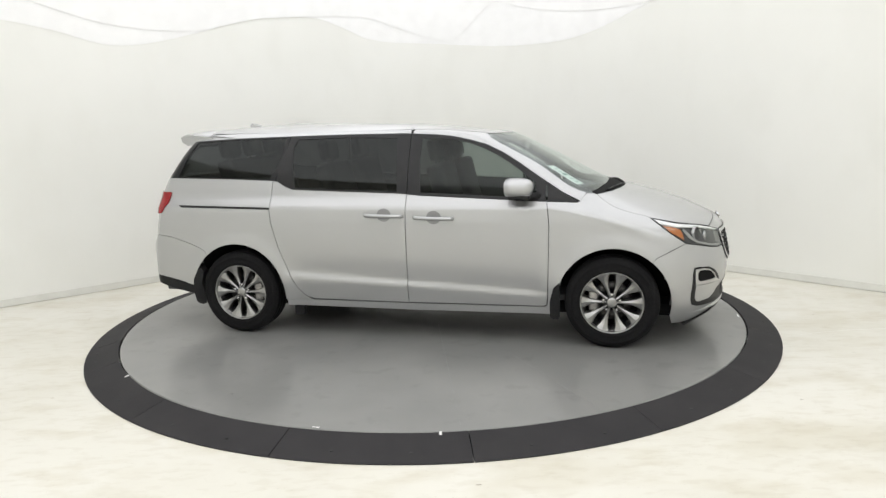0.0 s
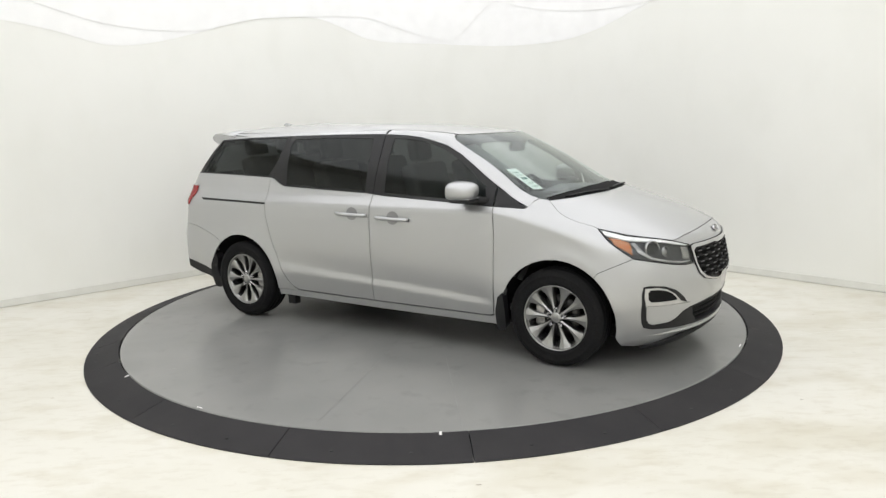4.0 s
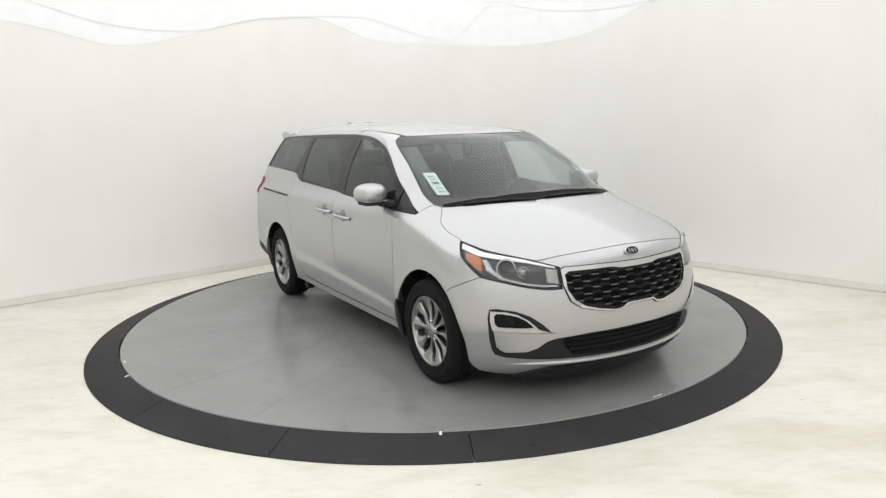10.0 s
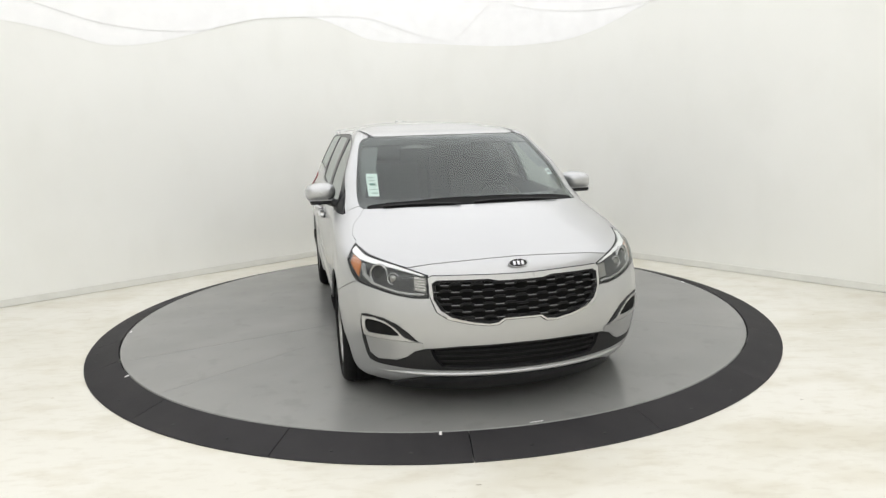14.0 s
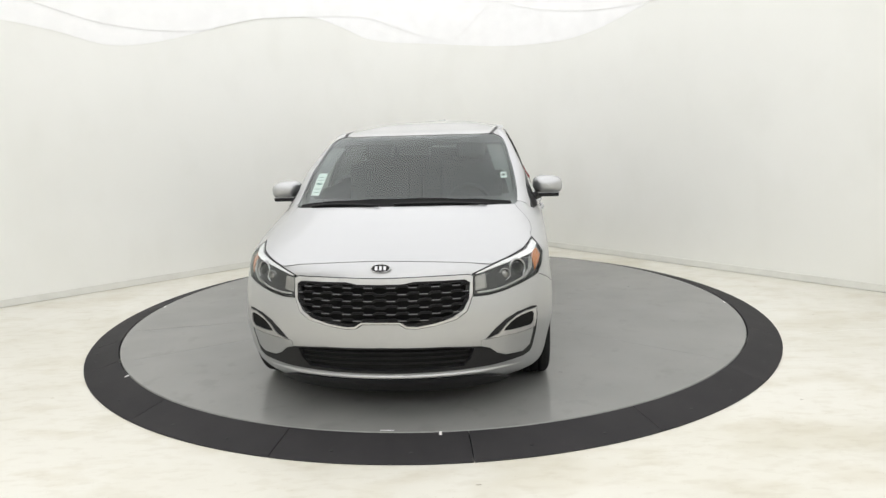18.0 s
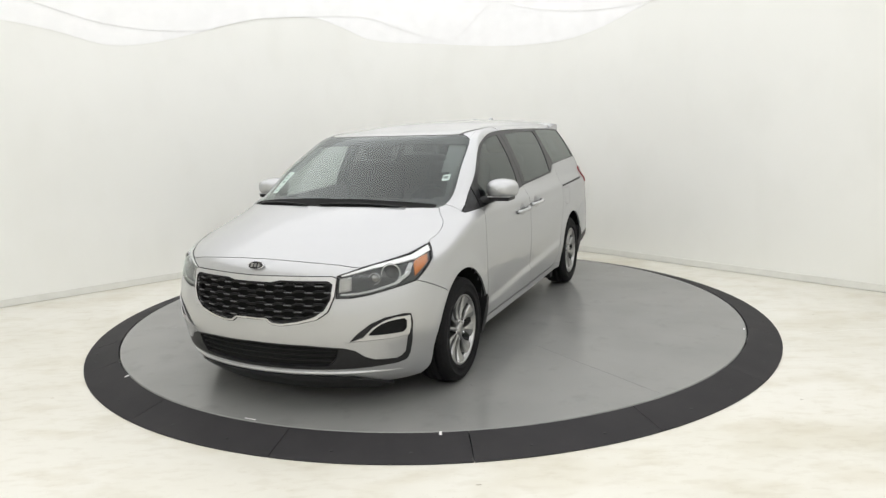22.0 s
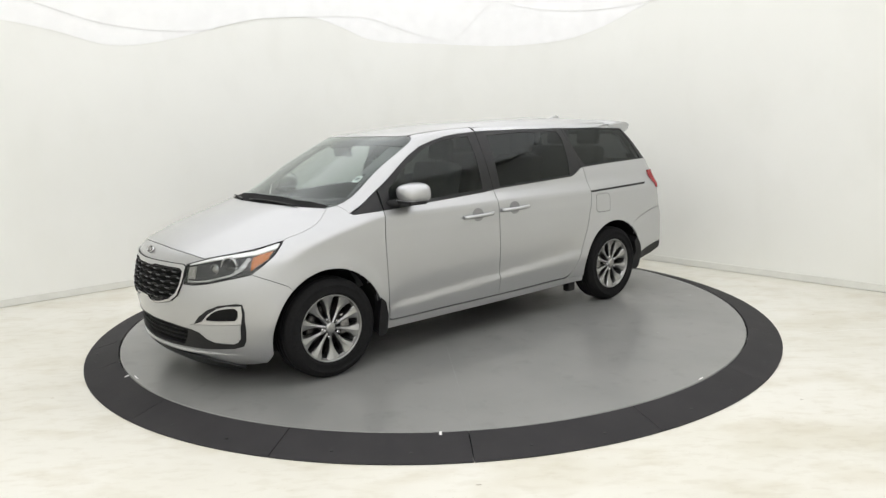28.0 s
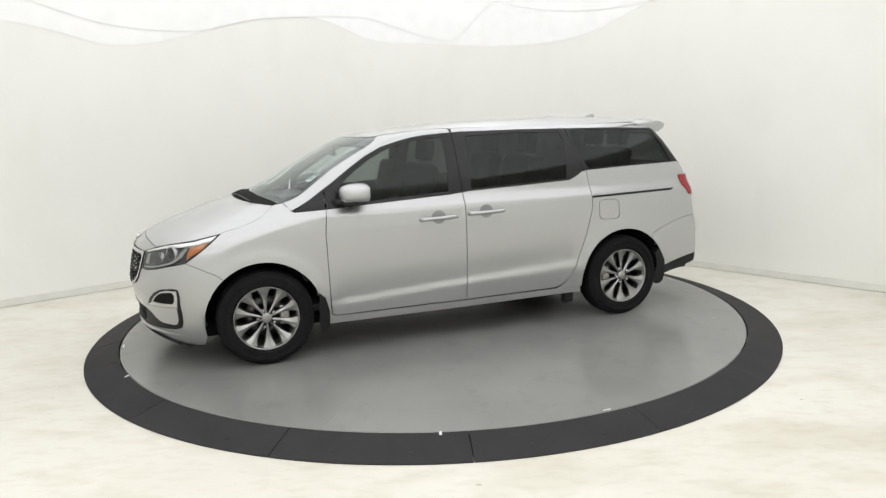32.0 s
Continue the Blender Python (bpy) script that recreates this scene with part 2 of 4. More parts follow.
def sheet(loop, onto, step=0.04, holes=(), lift=0.0, thick=0.012, gap=0.0):
    """A curved panel: an outline in the plane, laid onto a surface, with turned-in edges."""
    loop = dense(np.array(loop, float), step)
    if gap:
        loop = shrink(loop, gap)
    rings = [loop] + [dense(np.array(h, float), step) for h in holes]
    lo, hi = loop.min(0), loop.max(0)
    gx, gy = np.meshgrid(np.arange(lo[0] + step / 2, hi[0], step), np.arange(lo[1] + step / 2, hi[1], step))
    grid = np.stack([gx.ravel(), gy.ravel()], 1)
    keep = inside(grid, loop)
    grid = grid[keep]
    edge_all = np.vstack(rings)
    if len(grid):
        far = np.min(np.hypot(grid[:, None, 0] - edge_all[None, :, 0], grid[:, None, 1] - edge_all[None, :, 1]), 1) > step * 0.45
        grid = grid[far]
    verts2, edges, base = [], [], 0
    for ring in rings:
        verts2 += [Vector(p) for p in ring]
        edges += [(base + i, base + (i + 1) % len(ring)) for i in range(len(ring))]
        base += len(ring)
    verts2 += [Vector(p) for p in grid]
    v, _, f, *_ = delaunay_2d_cdt(verts2, edges, [], 1, 1e-7)
    v = np.array([tuple(p) for p in v])
    f = np.array([t for t in f if len(t) == 3])
    mid = v[f].mean(1)
    ok = inside(mid, loop)
    for h in rings[1:]:
        ok &= ~inside(mid, h)
    f = f[ok]
    used = np.unique(f)
    back = np.full(len(v), -1)
    back[used] = np.arange(len(used))
    v, f = v[used], back[f]
    e = 0.003
    p = onto(v)
    n = np.cross(onto(v + [e, 0]) - onto(v - [e, 0]), onto(v + [0, e]) - onto(v - [0, e]))
    n /= np.maximum(np.linalg.norm(n, axis=1), 1e-12)[:, None]
    out = p - np.stack([p[:, 0] * 0.75, 0 * p[:, 1], np.full(len(p), 0.7)], 1)
    n *= np.where((n * out).sum(1) < 0, -1, 1)[:, None]
    p = p + n * lift
    tri = np.cross(p[f[:, 1]] - p[f[:, 0]], p[f[:, 2]] - p[f[:, 0]])
    flip = (tri * n[f].mean(1)).sum(1) < 0
    f[flip] = f[flip][:, ::-1]
    verts, faces = list(p), [tuple(t) for t in f]
    count = len(faces)
    if thick:
        seen = {}
        for a, b, c in f:
            for i, j in ((a, b), (b, c), (c, a)):
                seen[(int(i), int(j))] = 1
        rim = [(i, j) for i, j in seen if (j, i) not in seen]
        ids = {}
        for i, j in rim:
            for k in (i, j):
                if k not in ids:
                    ids[k] = len(verts)
                    verts += [p[k], p[k] - n[k] * thick]
        for i, j in rim:
            faces.append((ids[j], ids[i], ids[i] + 1, ids[j] + 1))
    return verts, faces, count


# ---- the shape of the van's body ----
def table(pairs, soften):
    zs = np.linspace(0.0, 1.76, 353)
    v = np.interp(zs, [p[0] for p in pairs], [p[1] for p in pairs])
    k = np.exp(-0.5 * (np.arange(-12, 13) * 0.005 / soften) ** 2)
    pad = np.concatenate([2 * v[0] - v[12:0:-1], v, 2 * v[-1] - v[-2:-14:-1]])
    return zs, np.convolve(pad, k / k.sum(), "valid")


NOSE = table([(0, 2.10), (.12, 2.25), (.18, 2.335), (.22, 2.385), (.30, 2.425), (.42, 2.435), (.5, 2.45), (.62, 2.455), (.75, 2.43), (.85, 2.405),
              (.90, 2.365), (.95, 2.27), (1.0, 2.16), (1.05, 2.03), (1.1, 1.88), (1.14, 1.73), (1.165, 1.61), (1.2, 1.50), (1.3, 1.305),
              (1.4, 1.115), (1.5, .925), (1.58, .765), (1.62, .67), (1.643, .50), (1.665, .22), (1.681, -.1), (1.694, -.5), (1.704, -.95), (1.712, -1.3), (1.76, -1.4)], .006)
NOSE_LEN = table([(0, .62), (.7, .62), (.8, .65), (.9, .68), (.98, .78), (1.05, .92), (1.1, .92), (1.15, .66), (1.2, .54), (1.235, .505), (1.3, .41), (1.37, .33), (1.4, .315), (1.5, .285), (1.585, .255),
                  (1.64, .25), (1.67, .25), (1.7, .24), (1.712, .2), (1.76, .1)], .012)
TAIL = table([(0, -2.34), (.3, -2.44), (.42, -2.465), (.75, -2.465), (.82, -2.435), (1.0, -2.41), (1.2, -2.385), (1.31, -2.345), (1.5, -2.24),
              (1.62, -2.15), (1.66, -2.06), (1.682, -1.95), (1.696, -1.8), (1.706, -1.5), (1.712, -1.35), (1.76, -1.3)], .01)
WIDE = table([(0, .86), (.12, .90), (.25, .940), (.35, .959), (.45, .978), (.52, .982), (.8, .98), (.95, .976), (1.065, .965), (1.078, .957), (1.1, .942),
              (1.15, .912), (1.2, .896), (1.25, .879), (1.3, .860), (1.35, .8392), (1.4, .8165), (1.45, .792), (1.5, .7665), (1.55, .7398), (1.6, .712), (1.635, .688), (1.653, .660), (1.668, .615), (1.680, .55), (1.690, .45), (1.699, .30), (1.706, .12), (1.712, 0.0), (1.76, 0.0)], .005)
TAIL_LEN = .20
HUB_Z, ARCH_R = .347, .417
AXLES = (1.53, -1.53)
HUBS = (1.522, -1.53)
TYRE_R = VAN_Z + HUB_Z - DISC_Z


def at(tab, z):
    return np.interp(z, *tab)


def half_width(x, z):
    """Half the body's width at x along its length and height z; negative past its ends."""
    x, z = np.asarray(x, float), np.asarray(z, float)
    nose, ln, tail, w = at(NOSE, z), at(NOSE_LEN, z), at(TAIL, z), at(WIDE, z)
    crease = z + .055 * x
    on = np.clip((x + 1.15) / .2, 0, 1) * np.clip((1.12 - x) / .2, 0, 1)
    dip = np.where(crease > .478, np.exp(-((crease - .478) / .13) ** 2), np.exp(-((crease - .478) / .020) ** 2))
    w = w - on * .017 * dip
    for ax in AXLES:
        r = np.hypot(x - ax, z - HUB_Z)
        w = w + .014 * np.exp(-((r - .43) / .062) ** 2) * (z < .95)
    u, v = (nose - x) / ln, (x - tail) / TAIL_LEN
    e = np.minimum(np.where(u < 1, 1 - (1 - np.clip(u, -9, 1)) ** 2, 1), np.where(v < 1, 1 - (1 - np.clip(v, -9, 1)) ** 2, 1))
    return np.where(e > 0, w * np.sqrt(np.abs(e)), -np.sqrt(np.abs(e)) * .3)


def on_side(sign):
    def f(p):
        return np.stack([p[:, 0], sign * np.maximum(half_width(p[:, 0], p[:, 1]), 0), p[:, 1]], 1)
    return f


def on_front(p):
    """Round the nose: 0 is its middle, 1 the end of its curve, past that metres along the side."""
    q, z = p[:, 0], p[:, 1]
    a = np.abs(q)
    nose, ln = at(NOSE, z), at(NOSE_LEN, z)
    x = np.where(a <= 1, nose - ln * (1 - np.cos(np.minimum(a, 1) * math.pi / 2)), nose - ln - (a - 1))
    w = np.where(a <= 1, half_width(nose - ln, z) + (half_width(nose - ln * .999 * (1 - np.cos(np.minimum(a, 1) * math.pi / 2)) , z) / np.maximum(np.sin(np.clip(a, .35, 1) * math.pi / 2), .1) - half_width(nose - ln, z)) * (a > .35), 1)
    y = np.where(a <= 1, w * np.sin(np.minimum(a, 1) * math.pi / 2), half_width(x, z))
    return np.stack([x, np.sign(q) * y, z], 1)


def on_rear(p):
    q, z = p[:, 0], p[:, 1]
    a = np.abs(q)
    tail = at(TAIL, z)
    x = np.where(a <= 1, tail + TAIL_LEN * (1 - np.cos(np.minimum(a, 1) * math.pi / 2)), tail + TAIL_LEN + (a - 1))
    y = np.where(a <= 1, at(WIDE, z) * np.sin(np.minimum(a, 1) * math.pi / 2), half_width(x, z))
    return np.stack([x, np.sign(q) * y, z], 1)


LEVELS = np.linspace(1.735, 0.6, 1136)


def on_top(p):
    out = []
    for chunk in np.array_split(p, max(1, len(p) // 1500 + 1)):
        g = half_width(chunk[:, :1], LEVELS[None, :]) - np.abs(chunk[:, 1:2])
        i = np.clip(np.argmax(g > 0, 1), 1, None)
        k = np.arange(len(chunk))
        a, b = g[k, i - 1], g[k, i]
        out.append(LEVELS[i - 1] + (LEVELS[i] - LEVELS[i - 1]) * np.clip(-a / np.maximum(b - a, 1e-9), 0, 1))
    z = np.concatenate(out)
    return np.stack([p[:, 0], p[:, 1], z], 1)


def fx(x, z):
    """A point given by its length and height, for the wrapped front."""
    nose, ln = float(at(NOSE, z)), float(at(NOSE_LEN, z))
    u = (nose - x) / ln
    return (math.acos(max(-1, 1 - max(u, 0))) / (math.pi / 2), z) if u < 1 else (1 + (nose - ln - x), z)


def fxs(points):
    """A line given by lengths and heights, for the wrapped front."""
    out = []
    for (xa, za), (xb, zb) in zip(points, points[1:]):
        k = max(1, int(math.hypot(xb - xa, zb - za) / .008))
        out += [fx(xa + (xb - xa) * i / k, za + (zb - za) * i / k) for i in range(k)]
    return out + [fx(*points[-1])]


def fy(y, z):
    """A point given by its breadth and height, for the wrapped front."""
    return (math.asin(min(1, y / float(at(WIDE, z)))) / (math.pi / 2), z)


def rx_(x, z):
    tail = float(at(TAIL, z))
    v = (x - tail) / TAIL_LEN
    return (math.acos(max(-1, 1 - max(v, 0))) / (math.pi / 2), z) if v < 1 else (1 + (x - tail - TAIL_LEN), z)


def rxs(points):
    """A line given by lengths and heights, for the wrapped tail."""
    out = []
    for (xa, za), (xb, zb) in zip(points, points[1:]):
        k = max(1, int(math.hypot(xb - xa, zb - za) / .008))
        out += [rx_(xa + (xb - xa) * i / k, za + (zb - za) * i / k) for i in range(k)]
    return out + [rx_(*points[-1])]


def mirror(loop, sign):
    return [(sign * a, b) for a, b in loop]


def both(half):
    """A closed outline from its half, listed from the middle's top to the middle's bottom."""
    return [tuple(p) for p in half] + [(-a, b) for a, b in list(half)[::-1]]


def panel(name, loop, onto, mat, parent, label="", **kw):
    v, f, smooth = sheet(loop, onto, **kw)
    return part(name, mesh_from(name, v, f, smooth), mat, parent, label)


def arch(ax, a0, a1, r=ARCH_R, n=22):
    return [(ax + r * math.cos(radians(a0 + (a1 - a0) * i / n)), HUB_Z + r * math.sin(radians(a0 + (a1 - a0) * i / n))) for i in range(n + 1)]


# ---- outlines of the body, as length and height ----
BELT = [(-2.125, 1.312), (-1.6, 1.296), (-1.215, 1.280), (-1.165, 1.272), (-1.10, 1.235), (-1.03, 1.208), (-.60, 1.190), (-.12, 1.172), (.055, 1.154), (.6, 1.128), (1.04, 1.106), (1.275, 1.100)]
BROW = [(-1.985, 1.612), (-1.6, 1.628), (-1.1, 1.634), (-.6, 1.637), (-.13, 1.634), (.02, 1.627), (.16, 1.618), (.29, 1.603), (.42, 1.575), (.56, 1.537), (.7, 1.472), (.83, 1.392), (1.0, 1.274), (1.15, 1.174), (1.275, 1.100)]


def line_at(line, x):
    return float(np.interp(x, [p[0] for p in line], [p[1] for p in line]))


def between(line, x0, x1):
    return [(x0, line_at(line, x0))] + [p for p in line if x0 < p[0] < x1] + [(x1, line_at(line, x1))]


DOOR_REAR = [(-1.207, 1.279), (-1.212, 1.06), (-1.203, .95), (-1.145, .737), (-1.052, .503), (-.99, .385), (-.936, .334), (-.86, .310)]
DOOR_FRONT = [(.93, .304), (1.015, .306), (1.040, .318), (1.046, .37), (1.050, .47), (1.056, .66), (1.060, .93), (1.042, 1.106)]
B_LINE = -.052
def pillar_point(y, z):
    """The point of the body's front curve at half width y and height z, as length and height."""
    return (float(at(NOSE, z) - at(NOSE_LEN, z) * (1 - math.sqrt(max(0, 1 - (y / at(WIDE, z)) ** 2)))), z)


WS_EDGE = [(1.385, 1.148), (1.335, 1.155)] + [pillar_point(y, z) for y, z in ((.788, 1.175), (.787, 1.208), (.782, 1.245), (.774, 1.289), (.765, 1.33), (.755, 1.372), (.743, 1.41), (.730, 1.455), (.715, 1.505), (.700, 1.545), (.684, 1.575), (.655, 1.597), (.62, 1.609))]
SEAM = [tuple(p) for p in spline([(1.40, 1.142), (1.478, 1.083), (1.56, 1.043), (1.61, 1.026), (1.67, 1.008), (1.754, .989), (1.785, .977)], 5)]
LAMP_TOP = [fx(1.785, .977), fx(1.97, .937), fy(.69, .903), fy(.60, .876), fy(.515, .848)]
LAMP_LOW = [fy(.522, .720), fy(.60, .722), fy(.69, .735), fy(.80, .763), fx(2.035, .790), fx(1.98, .830), fx(1.885, .900)]
BUMPER_LINE = [fx(2.035, .790), fx(1.94, .747), fx(1.83, .695)]

# ---- room ----
CORNER = Vector((.374, 4.957))
DIR_A, DIR_B = Vector((-.770, -.638)).normalized(), Vector((.657, -.754)).normalized()


def wall_path(inset, length=5.6, radius=1.7, n=24, back=-8.2):
    """The visible pair of walls with their rounded corner, from one end to the other."""
    ang = math.acos(DIR_A.dot(DIR_B))
    tangent = radius / math.tan(ang / 2)
    bis = (DIR_A + DIR_B).normalized()
    c = CORNER + bis * (radius / math.sin(ang / 2))
    p0, p1 = CORNER + DIR_A * tangent, CORNER + DIR_B * tangent
    d0, d1 = p0 - c, p1 - c
    a0, a1 = math.atan2(d0.y, d0.x), math.atan2(d1.y, d1.x)
    if a1 > a0:
        a1 -= 2 * math.pi
    r = radius - inset
    arc = [Vector((c.x + r * math.cos(a0 + (a1 - a0) * i / n), c.y + r * math.sin(a0 + (a1 - a0) * i / n))) for i in range(n + 1)]
    first, last = arc[0] + DIR_A * length, arc[-1] + DIR_B * length
    left = [first.lerp(arc[0], i / 60) for i in range(60)]
    right = [arc[-1].lerp(last, i / 60) for i in range(1, 61)]
    path = left + arc + right
    if back is not None:
        path = [Vector((first.x, back))] + path + [Vector((last.x, back))]
    return path


def band(path, outer, z0, z1):
    """A wall of real thickness between two paths, its inner face apart so that its shading stays upright."""
    n = len(path)
    tops = list(z0) if isinstance(z0, (list, np.ndarray)) else [z0] * n
    v = [(a.x, a.y, z) for a, z in zip(path, tops)] + [(a.x, a.y, z1) for a in path]
    f = [(i, n + i, n + i + 1, i + 1) for i in range(n - 1)]
    m = len(v)
    for a, b, z in zip(path, outer, tops):
        v += [(a.x, a.y, z), (a.x, a.y, z1), (b.x, b.y, z1), (b.x, b.y, z)]
    for i in range(n - 1):
        k, q = m + i * 4, m + i * 4 + 4
        f += [(k + 1, k + 2, q + 2, q + 1), (k + 2, k + 3, q + 3, q + 2), (k + 3, k, q, q + 3)]
    f += [(m, m + 3, m + 2, m + 1), (len(v) - 4, len(v) - 3, len(v) - 2, len(v) - 1)]
    return v, f, n - 1


CEILING_Z = 3.95


def build_room():
    inner, outer = wall_path(0.0), wall_path(-0.2)
    v, f, k = band(inner, outer, FLOOR_Z, CEILING_Z)
    w = part("wall_north", mesh_from("wall_north", v, f, k), WALL)
    tagged(w, "smooth white painted studio wall with a rounded corner", "wall", kind="structure")
    v, f, k = band(wall_path(0.016), wall_path(0.001), FLOOR_Z + .004, FLOOR_Z + .078)
    b = part("baseboard", mesh_from("baseboard", v, f, k), BOARD)
    tagged(b, "white painted baseboard along the studio wall", "baseboard", kind="structure")
    a, c = inner[0], inner[-1]
    v, f, k = band([a, c], [a + Vector((0, -.2)), c + Vector((0, -.2))], FLOOR_Z, CEILING_Z)
    tagged(part("wall_south", mesh_from("wall_south", v, f, False), WALL), "plain white painted studio wall behind the camera", "wall", kind="structure")
    fl = mesh_from("floor", [(x, y, FLOOR_Z + z) for z in (0, -.2) for x, y in ((-14, -14), (14, -14), (14, 10), (-14, 10))],
                   [(0, 1, 2, 3), (7, 6, 5, 4), (0, 4, 5, 1), (1, 5, 6, 2), (2, 6, 7, 3), (3, 7, 4, 0)], False)
    tagged(part("floor", fl, FLOOR), "pale cream mottled concrete studio floor with faint stains", "floor", kind="structure")
    ce = block(26, 24, .15, pose(0, -2, CEILING_Z + .075))
    tagged(part("ceiling", ce, CEIL), "plain white studio ceiling", "ceiling", kind="structure")


def build_drapes():
    """Two layers of white, faintly emissive cloth under the ceiling, with waved lower hems, hung just before the wall.
    """
    for inset, hem, label in ((.003, FRONT_HEM, "white ceiling diffuser cloth with a waved lower hem, given a faint glow"), (.009, BACK_HEM, "second white diffuser cloth with the same faint glow, hanging before the first")):
        path = wall_path(inset, back=None)
        run = [0.0]
        for a, b in zip(path, path[1:]):
            run.append(run[-1] + (b - a).length)
        run = np.array(run) - run[len(path) // 2]
        fine = np.linspace(run[0], run[-1], 420)
        xs, ys = np.interp(fine, run, [p.x for p in path]), np.interp(fine, run, [p.y for p in path])
        zs = np.interp(fine, [k[0] for k in hem], [k[1] for k in hem])
        kern = np.hanning(13)
        zs = EYE[2] + (zs - EYE[2]) * np.where(fine < 0, 1.011, 1.004)
        zs = np.convolve(np.pad(zs, 6, "edge"), kern / kern.sum(), "valid")
        front = [Vector((x, y)) for x, y in zip(xs, ys)]
        behind = [p + (p - Vector((0, 0))).normalized() * .002 for p in front]
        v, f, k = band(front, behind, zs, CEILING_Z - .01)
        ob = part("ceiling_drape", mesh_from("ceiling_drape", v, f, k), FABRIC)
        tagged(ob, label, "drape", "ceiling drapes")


FRONT_HEM = [(-9, 3.3), (-6.5, 3.0), (-5.6, 2.9), (-5.2, 2.83), (-5.0, 2.77), (-4.78, 2.72), (-4.61, 2.715), (-4.37, 2.74), (-4.06, 2.81), (-3.59, 2.94), (-3.3, 3.04), (-3.01, 3.11), (-2.7, 3.17), (-2.3, 3.21), (-1.97, 3.2), (-1.63, 3.11), (-1.27, 2.99), (-.91, 2.95), (-.15, 2.93), (.27, 2.9), (.69, 2.86), (1.14, 2.83), (1.63, 2.815), (1.99, 2.82), (2.34, 2.87), (2.67, 2.95), (2.9, 3.03), (3.12, 3.09), (3.6, 3.25), (6, 3.6)]
BACK_HEM = [(-9, 3.6), (-6.5, 3.4), (-5.57, 3.16), (-5.13, 3.03), (-4.81, 2.95), (-4.42, 2.91), (-3.92, 2.91), (-3.59, 2.95), (-3.23, 3.05), (-2.93, 3.13), (-2.3, 3.2), (-1.62, 3.26), (-1.16, 3.27), (-.81, 3.18), (-.47, 3.07), (-.23, 3.0), (.1, 2.96), (.7, 3.5), (1.15, 3.36), (1.54, 3.26), (1.99, 3.18), (2.34, 3.14), (2.74, 3.12), (3.19, 3.12), (4, 3.4), (6, 3.6)]

def build_floor_marks():
    rng = random.Random(9)
    v, f = [], []
    for _ in range(70):
        a, r = rng.uniform(-3.3, .2), rng.uniform(3.05, 6.2)
        x, y, w, t = r * math.cos(a), r * math.sin(a) * 1.0, rng.uniform(.003, .011), rng.uniform(0, 3.1)
        k = len(v)
        for i in range(5):
            g = t + i * 2 * math.pi / 5
            v.append((x + w * math.cos(g) * rng.uniform(.7, 2.2), y + w * math.sin(g) * rng.uniform(.5, 1.0), FLOOR_Z + .0012))
        f.append(tuple(range(k, k + 5)))
    tagged(part("floor_specks", mesh_from("floor_specks", v, f, False), SPECK), "small brown dirt specks on the concrete floor", "specks", kind="stuff")
    for cx, cy, r, a0, a1, w in ((3.6, -3.4, 2.5, 40, 108, .010), (1.2, -2.2, 3.3, -20, 28, .007)):
        v, f = [], []
        for i in range(41):
            a = radians(a0 + (a1 - a0) * i / 40)
            for q in (r, r + w * math.sin(math.pi * i / 40) + .001):
                v.append((cx + q * math.cos(a), cy + q * math.sin(a), FLOOR_Z + .0010))
        f = [(2 * i, 2 * i + 1, 2 * i + 3, 2 * i + 2) for i in range(40)]
        tagged(part("floor_scratch", mesh_from("floor_scratch", v, f, False), PALE), "pale curved scrape line on the concrete floor", "scratch", "floor scratches")


SPECK = plain("dirt_speck", (0.50, 0.46, 0.37), 0.8, var=0.3, scale=9)
PALE = plain("pale_scrape", (0.86, 0.85, 0.81), 0.6, var=0.03)

build_room()
build_drapes()
build_floor_marks()

# ---- turntable ----
AXIS = Vector((.006, .0605, 0))
DISC_R, RAMP_IN, RAMP_OUT, RAMP_TOP = 2.724, 2.731, 2.981, DISC_Z + .001


def build_turntable():
    base = new("turntable")
    tagged(base, "round grey epoxy-painted vehicle turntable, slightly glossy and scuffed", "turntable")
    v, f = lathe([(FLOOR_Z, DISC_R), (DISC_Z - .006, DISC_R), (DISC_Z, DISC_R - .006), (DISC_Z, 0.001)], 160, "z")
    part("disc", mesh_from("disc", v, f, False), DISC, base)
    # fine radial joints of the plates
    for ang, r0, r1 in ((287.2, .4, 2.68), (305.6, 1.5, 2.69), (56.2, 1.2, 2.69)):
        c, s = math.cos(radians(ang)), math.sin(radians(ang))
        bm = block(r1 - r0, .0020, .0010, Matrix.Rotation(radians(ang), 4, "Z") @ pose((r0 + r1) / 2, 0, DISC_Z + .0002))
        part("plate_joint", bm, JOINT, base)
    rng = random.Random(4)
    for ang, r, ln in ((.4, 2.700, .16), (92.3, 2.704, .10), (269.3, 2.700, .09)):
        bm = block(.007, ln * .5, .001, Matrix.Rotation(radians(ang), 4, "Z") @ pose(r, 0, DISC_Z + .0008))
        part("edge_scuff", bm, WHITE_MARK, base)
    for _ in range(22):
        ang, r = rng.uniform(0, 360), rng.uniform(1.2, 2.6)
        bm = block(rng.uniform(.006, .05), rng.uniform(.003, .008), .0008, Matrix.Rotation(radians(ang), 4, "Z") @ pose(r, 0, DISC_Z + .0004, rz=rng.uniform(0, 180)))
        part("scratch", bm, JOINT, base)
    return base


